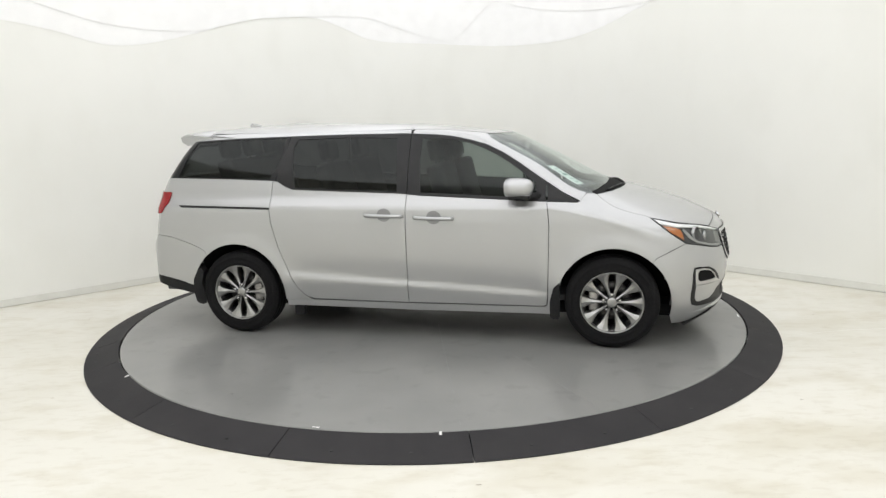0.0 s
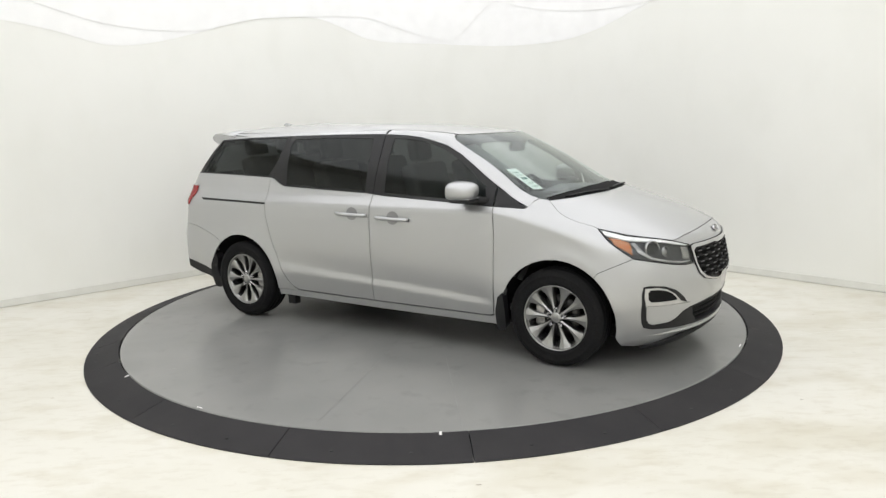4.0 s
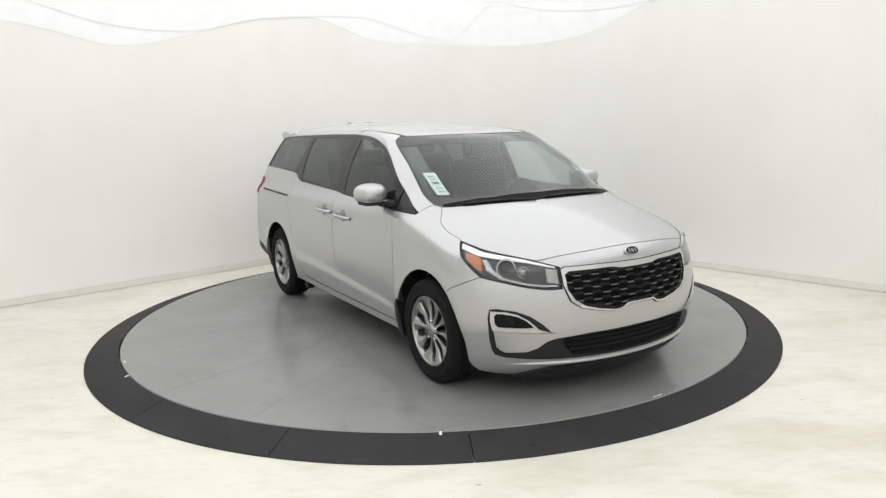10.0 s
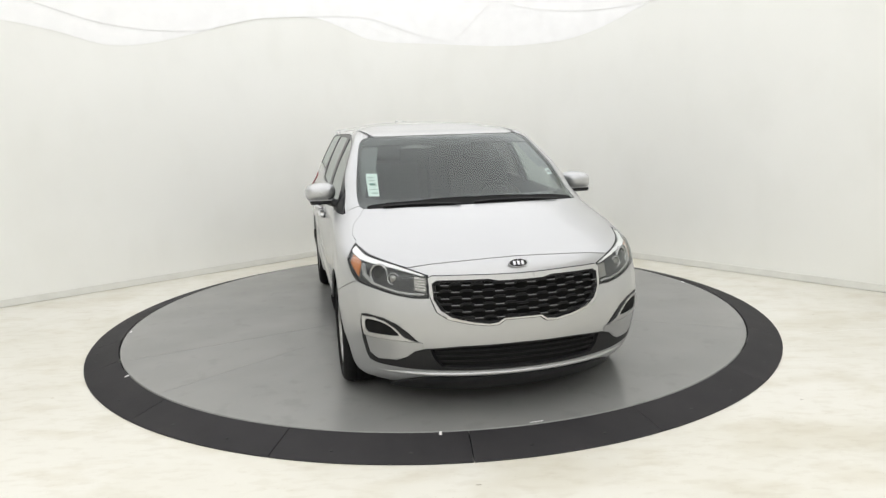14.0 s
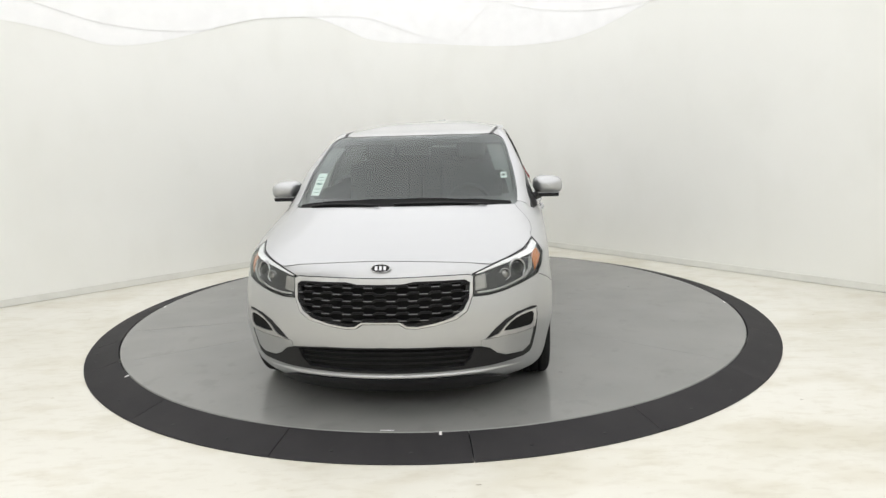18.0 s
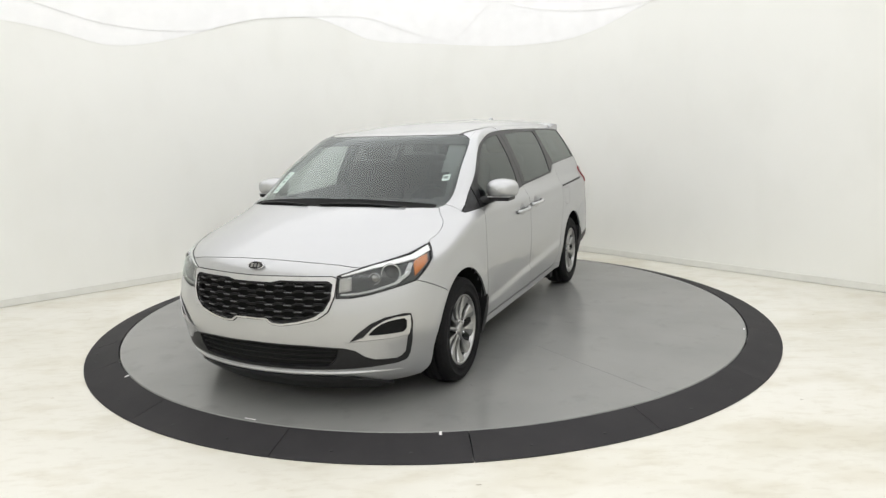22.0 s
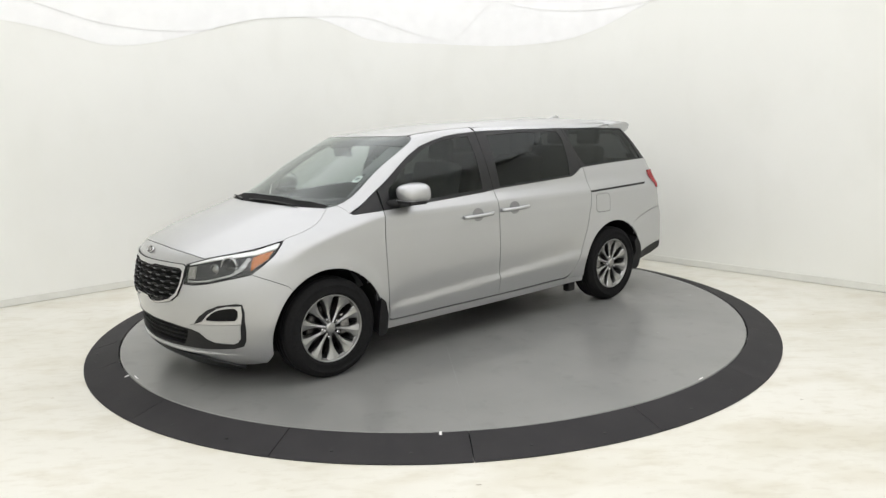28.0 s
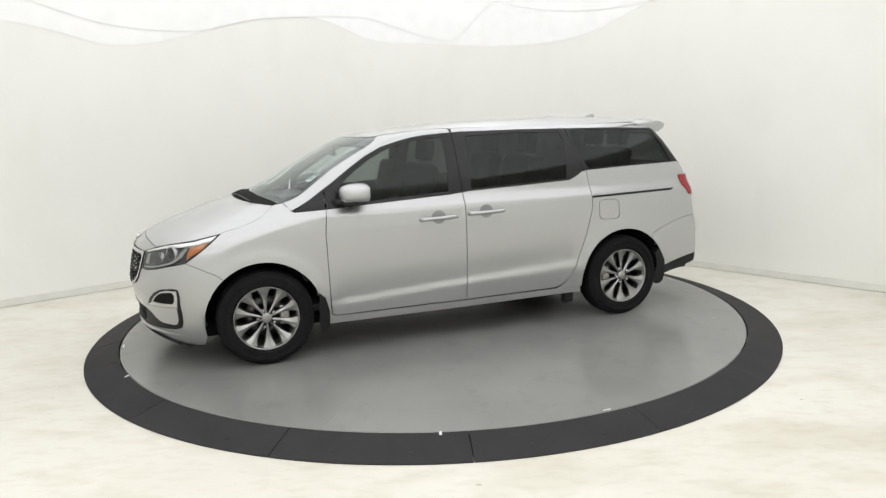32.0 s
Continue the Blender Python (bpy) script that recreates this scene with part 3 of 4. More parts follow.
def build_ramp_ring():
    ring = new("turntable_ramp_ring")
    ring.location = AXIS
    tagged(ring, "dark grey rubber ramp ring round the turntable, made of bolted segments", "ramp")
    step, first = 21.75, -151.75
    for k in range(17):
        a0 = first + k * step
        a1 = a0 + (step if k < 16 else 360 - 16 * step)
        n = max(4, int(12 * (a1 - a0) / step))
        v, f = [], []
        for i in range(n + 1):
            a = radians(a0 + .045 + (a1 - a0 - .09) * i / n)
            for r, z in ((RAMP_IN, FLOOR_Z + .001), (RAMP_IN, RAMP_TOP - .004), (RAMP_IN + .004, RAMP_TOP), (RAMP_OUT - .012, FLOOR_Z + .012), (RAMP_OUT, FLOOR_Z + .007), (RAMP_OUT, FLOOR_Z + .001)):
                v.append((r * math.cos(a), r * math.sin(a), z))
        for i in range(n):
            for j in range(6):
                f.append((i * 6 + j, (i + 1) * 6 + j, (i + 1) * 6 + (j + 1) % 6, i * 6 + (j + 1) % 6))
        f += [(0, 1, 2, 3, 4, 5), tuple(n * 6 + j for j in range(5, -1, -1))]
        seg = part("ramp_segment", mesh_from("ramp_segment", v, f, False), RAMP, ring)
        for frac in (.3, .7):
            a = radians(a0 + (a1 - a0) * frac)
            r = RAMP_OUT - .085
            z = FLOOR_Z + .012 + (.085 - .012) / (RAMP_OUT - .012 - RAMP_IN - .004) * (RAMP_TOP - FLOOR_Z - .012)
            v2, f2 = lathe([(0, .001), (.0025, .001), (.0025, .009), (0, .010)], 10, "z")
            b = part("bolt", mesh_from("bolt", v2, f2, False), BLACK, seg)
            b.location = (r * math.cos(a), r * math.sin(a), z)
    for ang, r, z, sx in ((-143.4, 2.745, RAMP_TOP, .022), (-89.8, 2.747, RAMP_TOP, .014)):
        m = Matrix.Rotation(radians(ang), 4, "Z") @ pose(r, 0, z, ry=12)
        part("paint_chip", block(.030, sx, .002, m, .0006, 1), WHITE_MARK, ring)


TURNTABLE = build_turntable()
build_ramp_ring()

# ---- van ----
VAN = new("minivan")
tagged(VAN, "silver metallic minivan with tinted rear windows, parked on the turntable", "minivan")


def side_polygon(points, sign, name, mat, parent, **kw):
    return panel(name, points, on_side(sign), mat, parent, **kw)


def build_shell():
    """The dark inner body under the panels, open at the windows and wheel arches."""
    zs = np.concatenate([np.linspace(.24, 1.0, 38), np.linspace(1.02, 1.6, 34), np.linspace(1.61, 1.708, 16)])
    qs = []
    for sign in (1, -1):
        nose = [("n", sign * t) for t in np.linspace(0, 1, 15)]
        side = [("s", sign * t) for t in np.linspace(0, 1, 62)[1:-1]]
        tail = [("t", sign * t) for t in np.linspace(1, 0, 9)]
        row = nose + side + tail
        qs = row if sign == 1 else qs + row[::-1][1:-1]
    rows = []
    for z in zs:
        nose, ln, tl = at(NOSE, z), at(NOSE_LEN, z), at(TAIL, z)
        x0, x1 = nose - ln, tl + TAIL_LEN
        row = []
        for kind, t in qs:
            s = -1 if t < 0 else 1
            a = abs(t)
            if kind == "n":
                p = on_front(np.array([[t, z]]))[0] if a > 1e-9 else np.array([nose, 0, z])
            elif kind == "s":
                x = x0 + (x1 - x0) * a
                p = np.array([x, s * half_width(x, z), z])
            else:
                p = on_rear(np.array([[t, z]]))[0] if a > 1e-9 else np.array([tl, 0, z])
            row.append(p)
        rows.append(row)
    p = np.array(rows)
    c = np.stack([p[..., 0] * .8, 0 * p[..., 1], np.full(p.shape[:2], .75)], -1)
    d = p - c
    p = p - d / np.linalg.norm(d, axis=-1, keepdims=True) * .030
    nz, nq = p.shape[:2]
    verts = p.reshape(-1, 3)
    dlo = np.array(between(BELT, -2.10, 1.26) + between(BROW, -1.97, 1.24)[::-1])
    dlo = shrink(dense(dlo, .05), .012)
    faces = []
    for i in range(nz - 1):
        for j in range(nq):
            k = (j + 1) % nq
            idx = (i * nq + j, i * nq + k, (i + 1) * nq + k, (i + 1) * nq + j)
            m = verts[list(idx)].mean(0)
            x, y, z = m
            if abs(y) > .5 and inside(np.array([[x, z]]), dlo)[0] and not (1.13 < x and abs(y) < .75):
                continue
            if min(math.hypot(x - ax, z - HUB_Z) for ax in AXLES) < ARCH_R + .02 and abs(y) > .6:
                continue
            edge = float(np.interp(z, [q[1] for q in WS_EDGE], [q[0] for q in WS_EDGE]))
            if 1.165 < z < 1.60 and x > edge + .02 and x > .3:
                continue
            if z < .25 or (x < -1.93 and z < .50):
                continue
            if x < -2.1 and abs(y) < .62 and 1.30 < z < 1.56:
                continue
            if x > 2.2 and ((abs(y) < .50 and .565 < z < .83) or (abs(y) < .58 and .28 < z < .45)):
                continue
            faces.append(idx)
    part("inner_shell", mesh_from("inner_shell", verts, faces), TRIM, VAN)
    part("underbody", block(3.8, 1.5, .10, pose(.08, 0, .25), .03, 2), SHADE, VAN)
    part("rear_underbody", block(.50, 1.62, .10, pose(-2.13, 0, .46), .03, 2), SHADE, VAN)
    for x, sx in ((0.2, 1.7), (-.9, .5)):
        part("exhaust_pipe", mesh_from("exhaust_pipe", *tube([(x - sx / 2, -.25, .19), (x, -.28, .175), (x + sx / 2, -.25, .19)], .032, 10)), STEEL, VAN)
    part("axle_beam", mesh_from("axle_beam", *tube([(-1.53, -.7, .30), (-1.5, 0, .26), (-1.53, .7, .30)], .045, 10)), SHADE, VAN)
    for sign in (1, -1):
        for ax in AXLES:
            n = 26
            v, f = [], []
            for i in range(n + 1):
                a = radians(-12 + 204 * i / n)
                rim = max(.55, min(.975, float(half_width(ax + .435 * math.cos(a), HUB_Z + .435 * math.sin(a))) - .008))
                for y in (.50, rim):
                    v.append((ax + .435 * math.cos(a), sign * y, HUB_Z + .435 * math.sin(a)))
            f = [(2 * i, 2 * i + 1, 2 * i + 3, 2 * i + 2) for i in range(n)]
            m = len(v)
            v.append((ax, sign * .50, HUB_Z))
            f += [(2 * i, 2 * i + 2, m) for i in range(n)]
            part("wheel_arch_liner", mesh_from("wheel_arch_liner", v, f), SHADE, VAN)


build_shell()


def handle(sign, x, z, parent):
    y = float(half_width(x, z))
    # flat darker disc: the hollow's shade is put into its colour
    dish = [(x + .058 * math.cos(t), z + .004 + .052 * math.sin(t)) for t in np.linspace(0, 2 * math.pi, 28, False)]
    side_polygon(dish, sign, "recess_shade_disc", HANDLE_SHADE, parent, step=.02, lift=.0012, thick=.002)
    pts = [(x - .152, sign * (y + .006), z + .003), (x - .13, sign * (y + .026), z + .002), (x - .06, sign * (y + .037), z), (x + .06, sign * (y + .037), z - .002), (x + .13, sign * (y + .026), z - .004), (x + .152, sign * (y + .006), z - .005)]
    part("door_handle", mesh_from("door_handle", *tube(pts, .0165, 10, .9)), SILVER, parent, "body-coloured pull handle")


# silver darkened to stand for shade in the hollow behind the handle
HANDLE_SHADE = plain("painted_recess_shade", (0.26, 0.26, 0.265), 0.3, metal=0.6, var=0.03)


RAIL_XS = np.array([.530, .47, .40, .30, .20, .10, 0, -.2, -.5, -.8, -1.1, -1.4, -1.7, -1.95])
RAIL_TOP = [(float(x), float(z)) for x, z in zip(RAIL_XS, on_top(np.stack([RAIL_XS, np.interp(RAIL_XS, [-1.95, -1.7, .2, .3, .40, .47, .530], [.570, .612, .632, .629, .623, .614, .604])], 1))[:, 2])]


def build_side(sign):
    # sliding door
    lower = between(BELT, -1.207, B_LINE) + [(B_LINE, .303)] + DOOR_REAR[::-1]
    door = side_polygon(lower, sign, "sliding_door", SILVER, VAN, gap=.0026, step=.022)
    frame_out = between(BELT, -1.185, B_LINE) + between(BROW, -1.10, B_LINE)[::-1]
    glass = [(-1.005, 1.222), (-.6, 1.203), (-.135, 1.186), (-.165, 1.60), (-.6, 1.614), (-1.03, 1.607), (-1.06, 1.54), (-1.04, 1.38)]
    side_polygon(frame_out, sign, "window_frame", GLOSS_BLACK, door, holes=[glass], lift=-.002, gap=.003)
    side_polygon(glass, sign, "window_pane", DARK_GLASS, door, lift=-.006, thick=0)
    handle(sign, -.228, 1.004, door)
    # front door
    lower = between(BELT, B_LINE, 1.042)[::-1] + [(B_LINE, .303), (.5, .305)] + DOOR_FRONT
    door = side_polygon(lower, sign, "front_door", SILVER, VAN, gap=.0026, step=.022)
    frame_out = between(BELT, B_LINE, 1.035) + between(BROW, B_LINE, 1.035)[::-1]
    glass = [(.060, 1.178), (.55, 1.152), (.93, 1.134), (.965, 1.150), (.955, 1.245), (.80, 1.362), (.66, 1.452), (.54, 1.512), (.42, 1.553), (.30, 1.578), (.16, 1.591), (.045, 1.598), (.035, 1.45)]
    side_polygon(frame_out, sign, "window_frame", GLOSS_BLACK, door, holes=[glass], lift=-.002, gap=.003)
    side_polygon(glass, sign, "window_pane", SIDE_GLASS, door, lift=-.006, thick=0)
    handle(sign, .176, .986, door)
    # small fixed glass ahead of the door
    tri = [(1.045, 1.105), (1.25, 1.098), (1.272, 1.102), (1.15, 1.173), (1.045, 1.242)]
    fixed = side_polygon(tri, sign, "quarter_light_frame", GLOSS_BLACK, VAN, lift=-.002, gap=.002)
    side_polygon([(1.065, 1.120), (1.21, 1.113), (1.13, 1.168), (1.065, 1.212)], sign, "pane", GLOSS_BLACK, fixed, lift=.001, thick=0)
    # rear quarter
    bumper_top = [(-2.27, .842), (-2.13, .821), (-1.95, .762), (-1.815, .703)]
    quarter = rxs([(-1.207, 1.279), (-1.6, 1.296), (-2.125, 1.312)]) + [(.74, 1.315), (.74, 1.205)] + rxs([(-2.142, 1.195), (-2.152, 1.12), (-2.212, 1.025)])
    quarter += [(.74, 1.020), (.74, .842)] + rxs(bumper_top + arch(-1.53, 131, 0) + [(-1.112, .30), (-.88, .30)] + DOOR_REAR[::-1][1:])[:-1]
    holes = []
    if sign == 1:
        cap = []
        for t in np.linspace(0, 2 * math.pi, 48, False):
            c, d = math.cos(t), math.sin(t)
            cap.append((-1.374 + .101 * math.copysign(abs(c) ** .42, c) + .006 * d, .944 + .086 * math.copysign(abs(d) ** .42, d)))
        cap = np.array(cap)
        holes = [[rx_(*p) for p in cap]]
    body = panel("rear_quarter_panel", mirror(quarter, sign), on_rear, SILVER, VAN, gap=.0018, step=.035, holes=[mirror(h, sign) for h in holes])
    if sign == 1:
        side_polygon(cap, sign, "fuel_door", SILVER, body, gap=.004, step=.03)
    side_polygon([(-2.055, 1.089), (-2.02, 1.071), (-1.209, 1.050), (-1.209, 1.067)], sign, "door_track", BLACK, body, lift=.001, thick=.004)
    glass = [(-2.095, 1.318)] + [(-1.6, 1.304), (-1.245, 1.290), (-1.20, 1.36), (-1.165, 1.45), (-1.135, 1.622), (-1.6, 1.618), (-1.965, 1.603), (-2.03, 1.49)]
    frame_out = [(.74, 1.312)] + rxs(between(BELT, -2.125, -1.19) + [(-1.15, 1.40), (-1.105, 1.634)] + between(BROW, -1.985, -1.11)[::-1]) + [(.80, 1.605), (.76, 1.46)]
    panel("window_frame", mirror(frame_out, sign), on_rear, GLOSS_BLACK, VAN, holes=[mirror(rxs(glass + glass[:1])[:-1], sign)], lift=-.002)
    side_polygon(glass, sign, "window_pane", DARK_GLASS, VAN, lift=-.006, thick=0)
    # sill under the doors
    sill = [(-1.10, .298), (-1.10, .250), (0, .240), (1.075, .243), (1.075, .40), (1.057, .47), (1.052, .37), (1.046, .312), (1.02, .300), (.93, .298), (0, .296), (-.86, .301)]
    side_polygon(sill, sign, "sill", SILVER, VAN, step=.03)
    # front wing
    wing = [(1.046, 1.104), (1.264, 1.094), (1.285, 1.104), (1.302, 1.130), (1.330, 1.1545), (1.383, 1.1465)] + SEAM + [(1.885, .900), (1.98, .830), (2.035, .792), (1.94, .749), (1.83, .697)]
    wing = fxs(wing + arch(1.53, 49, 172) + [(1.075, .405), (1.054, .425), (1.054, .50), (1.057, .66), (1.061, .93), (1.043, 1.104)])[:-1]
    panel("front_wing", mirror(wing, sign), on_front, SILVER, VAN, gap=.0006, step=.035)
    # roof rail and windscreen pillar
    top, brow = float(np.interp(-.05, RAIL_XS[::-1], [p[1] for p in RAIL_TOP[::-1]])), line_at(BROW, -.05)
    rail = fxs([(1.287, 1.104), (1.304, 1.132), (1.330, 1.1565)] + WS_EDGE[2:] + [p for p in RAIL_TOP if p[0] > -.05] + [(-.05, top), (-.05, brow)] + [p for p in BROW[:-1] if p[0] > -.05] + [(1.287, 1.104)])[:-1]
    panel("windscreen_pillar", mirror(rail, sign), on_front, SILVER, VAN, gap=.001, step=.03)
    rail = fxs([(-.0515, top)] + [p for p in RAIL_TOP if p[0] < -.05] + [(-2.02, 1.630), (-1.99, 1.612)] + [p for p in BROW[1:] if p[0] < -.0515] + [(-.0515, brow), (-.0515, top)])[:-1]
    panel("roof_rail", mirror(rail, sign), on_front, SILVER, VAN, gap=.001, step=.03)
    # rear bumper corner and dark valance
    mud = [(-1.868, .565), (-1.907, .525), (-1.942, .461), (-1.966, .357), (-1.956, .262), (-1.935, .240), (-1.905, .232), (-1.875, .242), (-1.865, .30), (-1.88, .42), (-1.85, .52)]
    v, f, s = sheet(mud, on_side(sign), step=.03, lift=.005, thick=.09)
    part("mud_flap", mesh_from("mud_flap", v, f, s), BLACK, VAN)
    mud = [(1.136, .50), (1.095, .46), (1.066, .35), (1.066, .225), (1.085, .207), (1.125, .205), (1.138, .23), (1.140, .36)]
    v, f, s = sheet(mud, on_side(sign), step=.03, lift=.010, thick=.10)
    part("mud_flap", mesh_from("mud_flap", v, f, s), BLACK, VAN)
    part("jacking_bracket", block(.09, .07, .10, pose(-1.03, sign * .86, .20), .012, 2), BLACK, VAN)
    # tail lamp
    lens = rxs([(-2.138, 1.193), (-2.150, 1.12), (-2.208, 1.022), (-2.27, 1.020)]) + [(.70, 1.025), (.45, 1.05), (.45, 1.20), (.70, 1.198)]
    panel("tail_lamp", mirror([tuple(p) for p in chaikin(dense(np.array(lens), .06), 2)], sign), on_rear, RED, VAN, lift=.010, thick=.03, step=.03, label="red tail lamp lens")
    # mirror
    y0 = float(half_width(.98, 1.15))
    v, f = [], []
    rings = [(-.50, .72), (-.455, .90), (-.30, 1.0), (0, .985), (.18, .92), (.32, .81), (.42, .66), (.48, .46), (.500, .27), (.507, .12), (.509, .03)]
    n = 28
    for u, sc in rings:
        for i in range(n):
            t = 2 * math.pi * i / n
            cy, cz = math.cos(t), math.sin(t)
            e = .70
            py = math.copysign(abs(cy) ** e, cy) * .112 * sc
            pz = math.copysign(abs(cz) ** e, cz) * .067 * (sc if cz > 0 else min(1, sc * 1.05))
            v.append((.848 + u * .205, sign * (1.022 + py), 1.224 + pz - .02 * abs(py) * 4 * (py > 0)))
    for k in range(len(rings) - 1):
        for i in range(n):
            f.append((k * n + i, k * n + (i + 1) % n, (k + 1) * n + (i + 1) % n, (k + 1) * n + i))
    f += [tuple(range(n)), tuple((len(rings) - 1) * n + i for i in range(n))[::-1]]
    mir = part("door_mirror", mesh_from("door_mirror", v, f), SILVER, VAN, "silver door mirror on a black foot")
    part("mirror_base", block(.160, .178, .034, pose(.850, sign * 1.014, 1.154), .016, 4), BLACK, mir)
    part("mirror_strip", block(.162, .182, .006, pose(.851, sign * 1.015, 1.168), .002, 1), SATIN, mir)
    part("mirror_foot", mesh_from("mirror_foot", *tube([(.86, sign * .96, 1.15), (.93, sign * .925, 1.145), (.98, sign * .89, 1.14)], .030, 10)), BLACK, mir)
    part("mirror_glass", block(.006, .142, .080, pose(.744, sign * 1.022, 1.222), .0025, 1), CHROME, mir)


build_side(1)
build_side(-1)


def on_roof(p):
    """The roof skin, crowned a little between its two grooves."""
    q = on_top(p)
    t = np.clip((.50 - q[:, 0]) / .75, 0, 1)
    q[:, 2] += .030 * t * t * (3 - 2 * t) * np.clip(1 - (q[:, 1] / .595) ** 4, 0, 1)
    return q


def build_top():
    # bonnet
    edge = [(0, .927), fy(.15, .924), fy(.30, .917), fy(.40, .911), fy(.50, .903), fy(.62, .8835)] + LAMP_TOP[2::-1] + fxs(SEAM)[::-1]
    edge = np.array(edge)
    edge = np.vstack([a + (b - a) * np.arange(8)[:, None] / 8 for a, b in zip(edge, edge[1:])] + [edge[-1:]])
    edge = [(float(p[0]), float(p[1])) for p in on_front(edge)]
    half = edge + [(1.445, .715), (1.515, .60), (1.582, .40), (1.618, .20), (1.628, 0)]
    loop = half + [(x, -y) for x, y in half[::-1][1:-1]]
    panel("bonnet", loop, on_top, SILVER, VAN, step=.04, gap=.0022)
    # roof skin between the two dark grooves
    half = [(.672, 0), (.662, .20), (.627, .42), (.592, .53), (.560, .575), (.47, .588), (.40, .597), (.3, .604), (.2, .610), (-.05, .622), (-.4, .628), (-1.2, .622), (-1.75, .60), (-1.99, .56), (-2.04, .3), (-2.05, 0)]
    loop = half + [(x, -y) for x, y in half[::-1][1:-1]]
    panel("roof", loop, on_roof, SILVER, VAN, step=.05, gap=.001)
    for sign in (1, -1):
        line = [(.548, .604), (.47, .6135), (.40, .6225), (.3, .6285), (.2, .6315), (.05, .6325)]
        g = [(x, y - .036) for x, y in line] + [(x, y + .004) for x, y in line[::-1]]
        panel("roof_groove_trim", [(x, sign * y) for x, y in g], on_top, BLACK, VAN, step=.02, lift=-.006, thick=.004)
    # rear spoiler
    v, f = [], []
    cols = np.linspace(-1, 1, 25)
    for c in cols:
        y = c * .665
        tip = -2.222 + .06 * abs(c) ** 2.5
        drop, crown = .016 * c * c, .022 * (1 - c ** 4)
        for x, z in ((-1.84, 1.690 + crown), (-2.06, 1.692 + crown), (tip + .045, 1.690 + crown * .5), (tip, 1.668), (tip + .010, 1.630), (-2.1, 1.598), (-1.86, 1.602)):
            v.append((x, y, z - drop - .004 - (.03 * c * c if x == -1.84 else 0)))
    for i in range(len(cols) - 1):
        for k in range(7):
            f.append((i * 7 + k, (i + 1) * 7 + k, (i + 1) * 7 + (k + 1) % 7, i * 7 + (k + 1) % 7))
    f += [tuple(range(6, -1, -1)), tuple((len(cols) - 1) * 7 + k for k in range(7))]
    part("rear_spoiler", mesh_from("rear_spoiler", v, f, (len(cols) - 1) * 7), SILVER, VAN)
    # antenna fin
    bm = bmesh.new()
    fin = [(-1.66, 1.716), (-1.73, 1.738), (-1.80, 1.758), (-1.826, 1.760), (-1.838, 1.746), (-1.83, 1.70)]
    wide = [.016, .018, .012, .010, .016, .022]
    rows = [[bm.verts.new((x, sgn * w, z)) for (x, z), w in zip(fin, wide)] for sgn in (-1, 1)]
    bm.faces.new(rows[0])
    bm.faces.new(rows[1][::-1])
    for k in range(6):
        bm.faces.new((rows[0][k], rows[1][k], rows[1][(k + 1) % 6], rows[0][(k + 1) % 6]))
    bmesh.ops.recalc_face_normals(bm, faces=bm.faces)
    soft(bm, .003, 2)
    part("antenna_fin", bm, SILVER, VAN)
    # tailgate and rear bumper
    gate = both([(0, 1.63), (.55, 1.63), (.76, 1.605), (.72, 1.46), (.725, 1.31), (.725, 1.21), (.42, 1.21), (.42, 1.02), (.725, 1.01), (.725, .85), (0, .845)])
    light = both([(0, 1.575), (.40, 1.57), (.50, 1.545), (.50, 1.34), (.46, 1.30), (0, 1.29)])
    gate_ob = panel("tailgate", gate, on_rear, SILVER, VAN, step=.05, gap=.004, holes=[light])
    panel("rear_window", light, on_rear, REAR_GLASS, gate_ob, step=.06, lift=-.004, thick=0)
    half = [(0, .838), (.74, .842)] + rxs([(-2.27, .842), (-2.13, .821), (-1.95, .762), (-1.815, .703)] + arch(-1.53, 131, 172) + [(-1.942, .400), (-2.157, .461), (-2.296, .491)]) + [(.74, .515), (0, .52)]
    panel("rear_bumper", both(half), on_rear, SILVER, VAN, step=.05, gap=.0018)
    half = [(0, .516), (.74, .511), *rxs([(-2.296, .487), (-2.157, .457), (-1.942, .396), (-1.940, .322), (-2.142, .362), (-2.278, .412)]), (.74, .425), (0, .42)]
    panel("bumper_valance", both(half), on_rear, BLACK, VAN, step=.05)


build_top()


def smooth_glass():
    """A smooth even surface through the body's windscreen area."""
    gy, gz = np.meshgrid(np.linspace(0, .66, 34), np.linspace(1.19, 1.60, 42))
    gy, gz = gy.ravel(), gz.ravel()
    q = np.array([fy(y, z)[0] for y, z in zip(gy, gz)])
    x = on_front(np.stack([q, gz], 1))[:, 0]

    def terms(y, z):
        h = z - 1.4
        return np.stack([y ** i * h ** j for i, j in ((0, 0), (0, 1), (0, 2), (0, 3), (2, 0), (2, 1), (2, 2), (4, 0), (4, 1), (6, 0))], -1)
    c = np.linalg.lstsq(terms(gy, gz), x, rcond=None)[0]

    def onto(p):
        b = on_front(p)
        s = np.where(np.abs(b[:, 1]) < .60, 1, np.clip((.72 - np.abs(b[:, 1])) / .12, 0, 1)) * np.clip((b[:, 2] - 1.165) / .03, 0, 1) * np.clip((1.625 - b[:, 2]) / .03, 0, 1)
        s = s * s * (3 - 2 * s)
        b[:, 0] = b[:, 0] * (1 - s) + (terms(b[:, 1], b[:, 2]) @ c) * s
        return b
    return onto


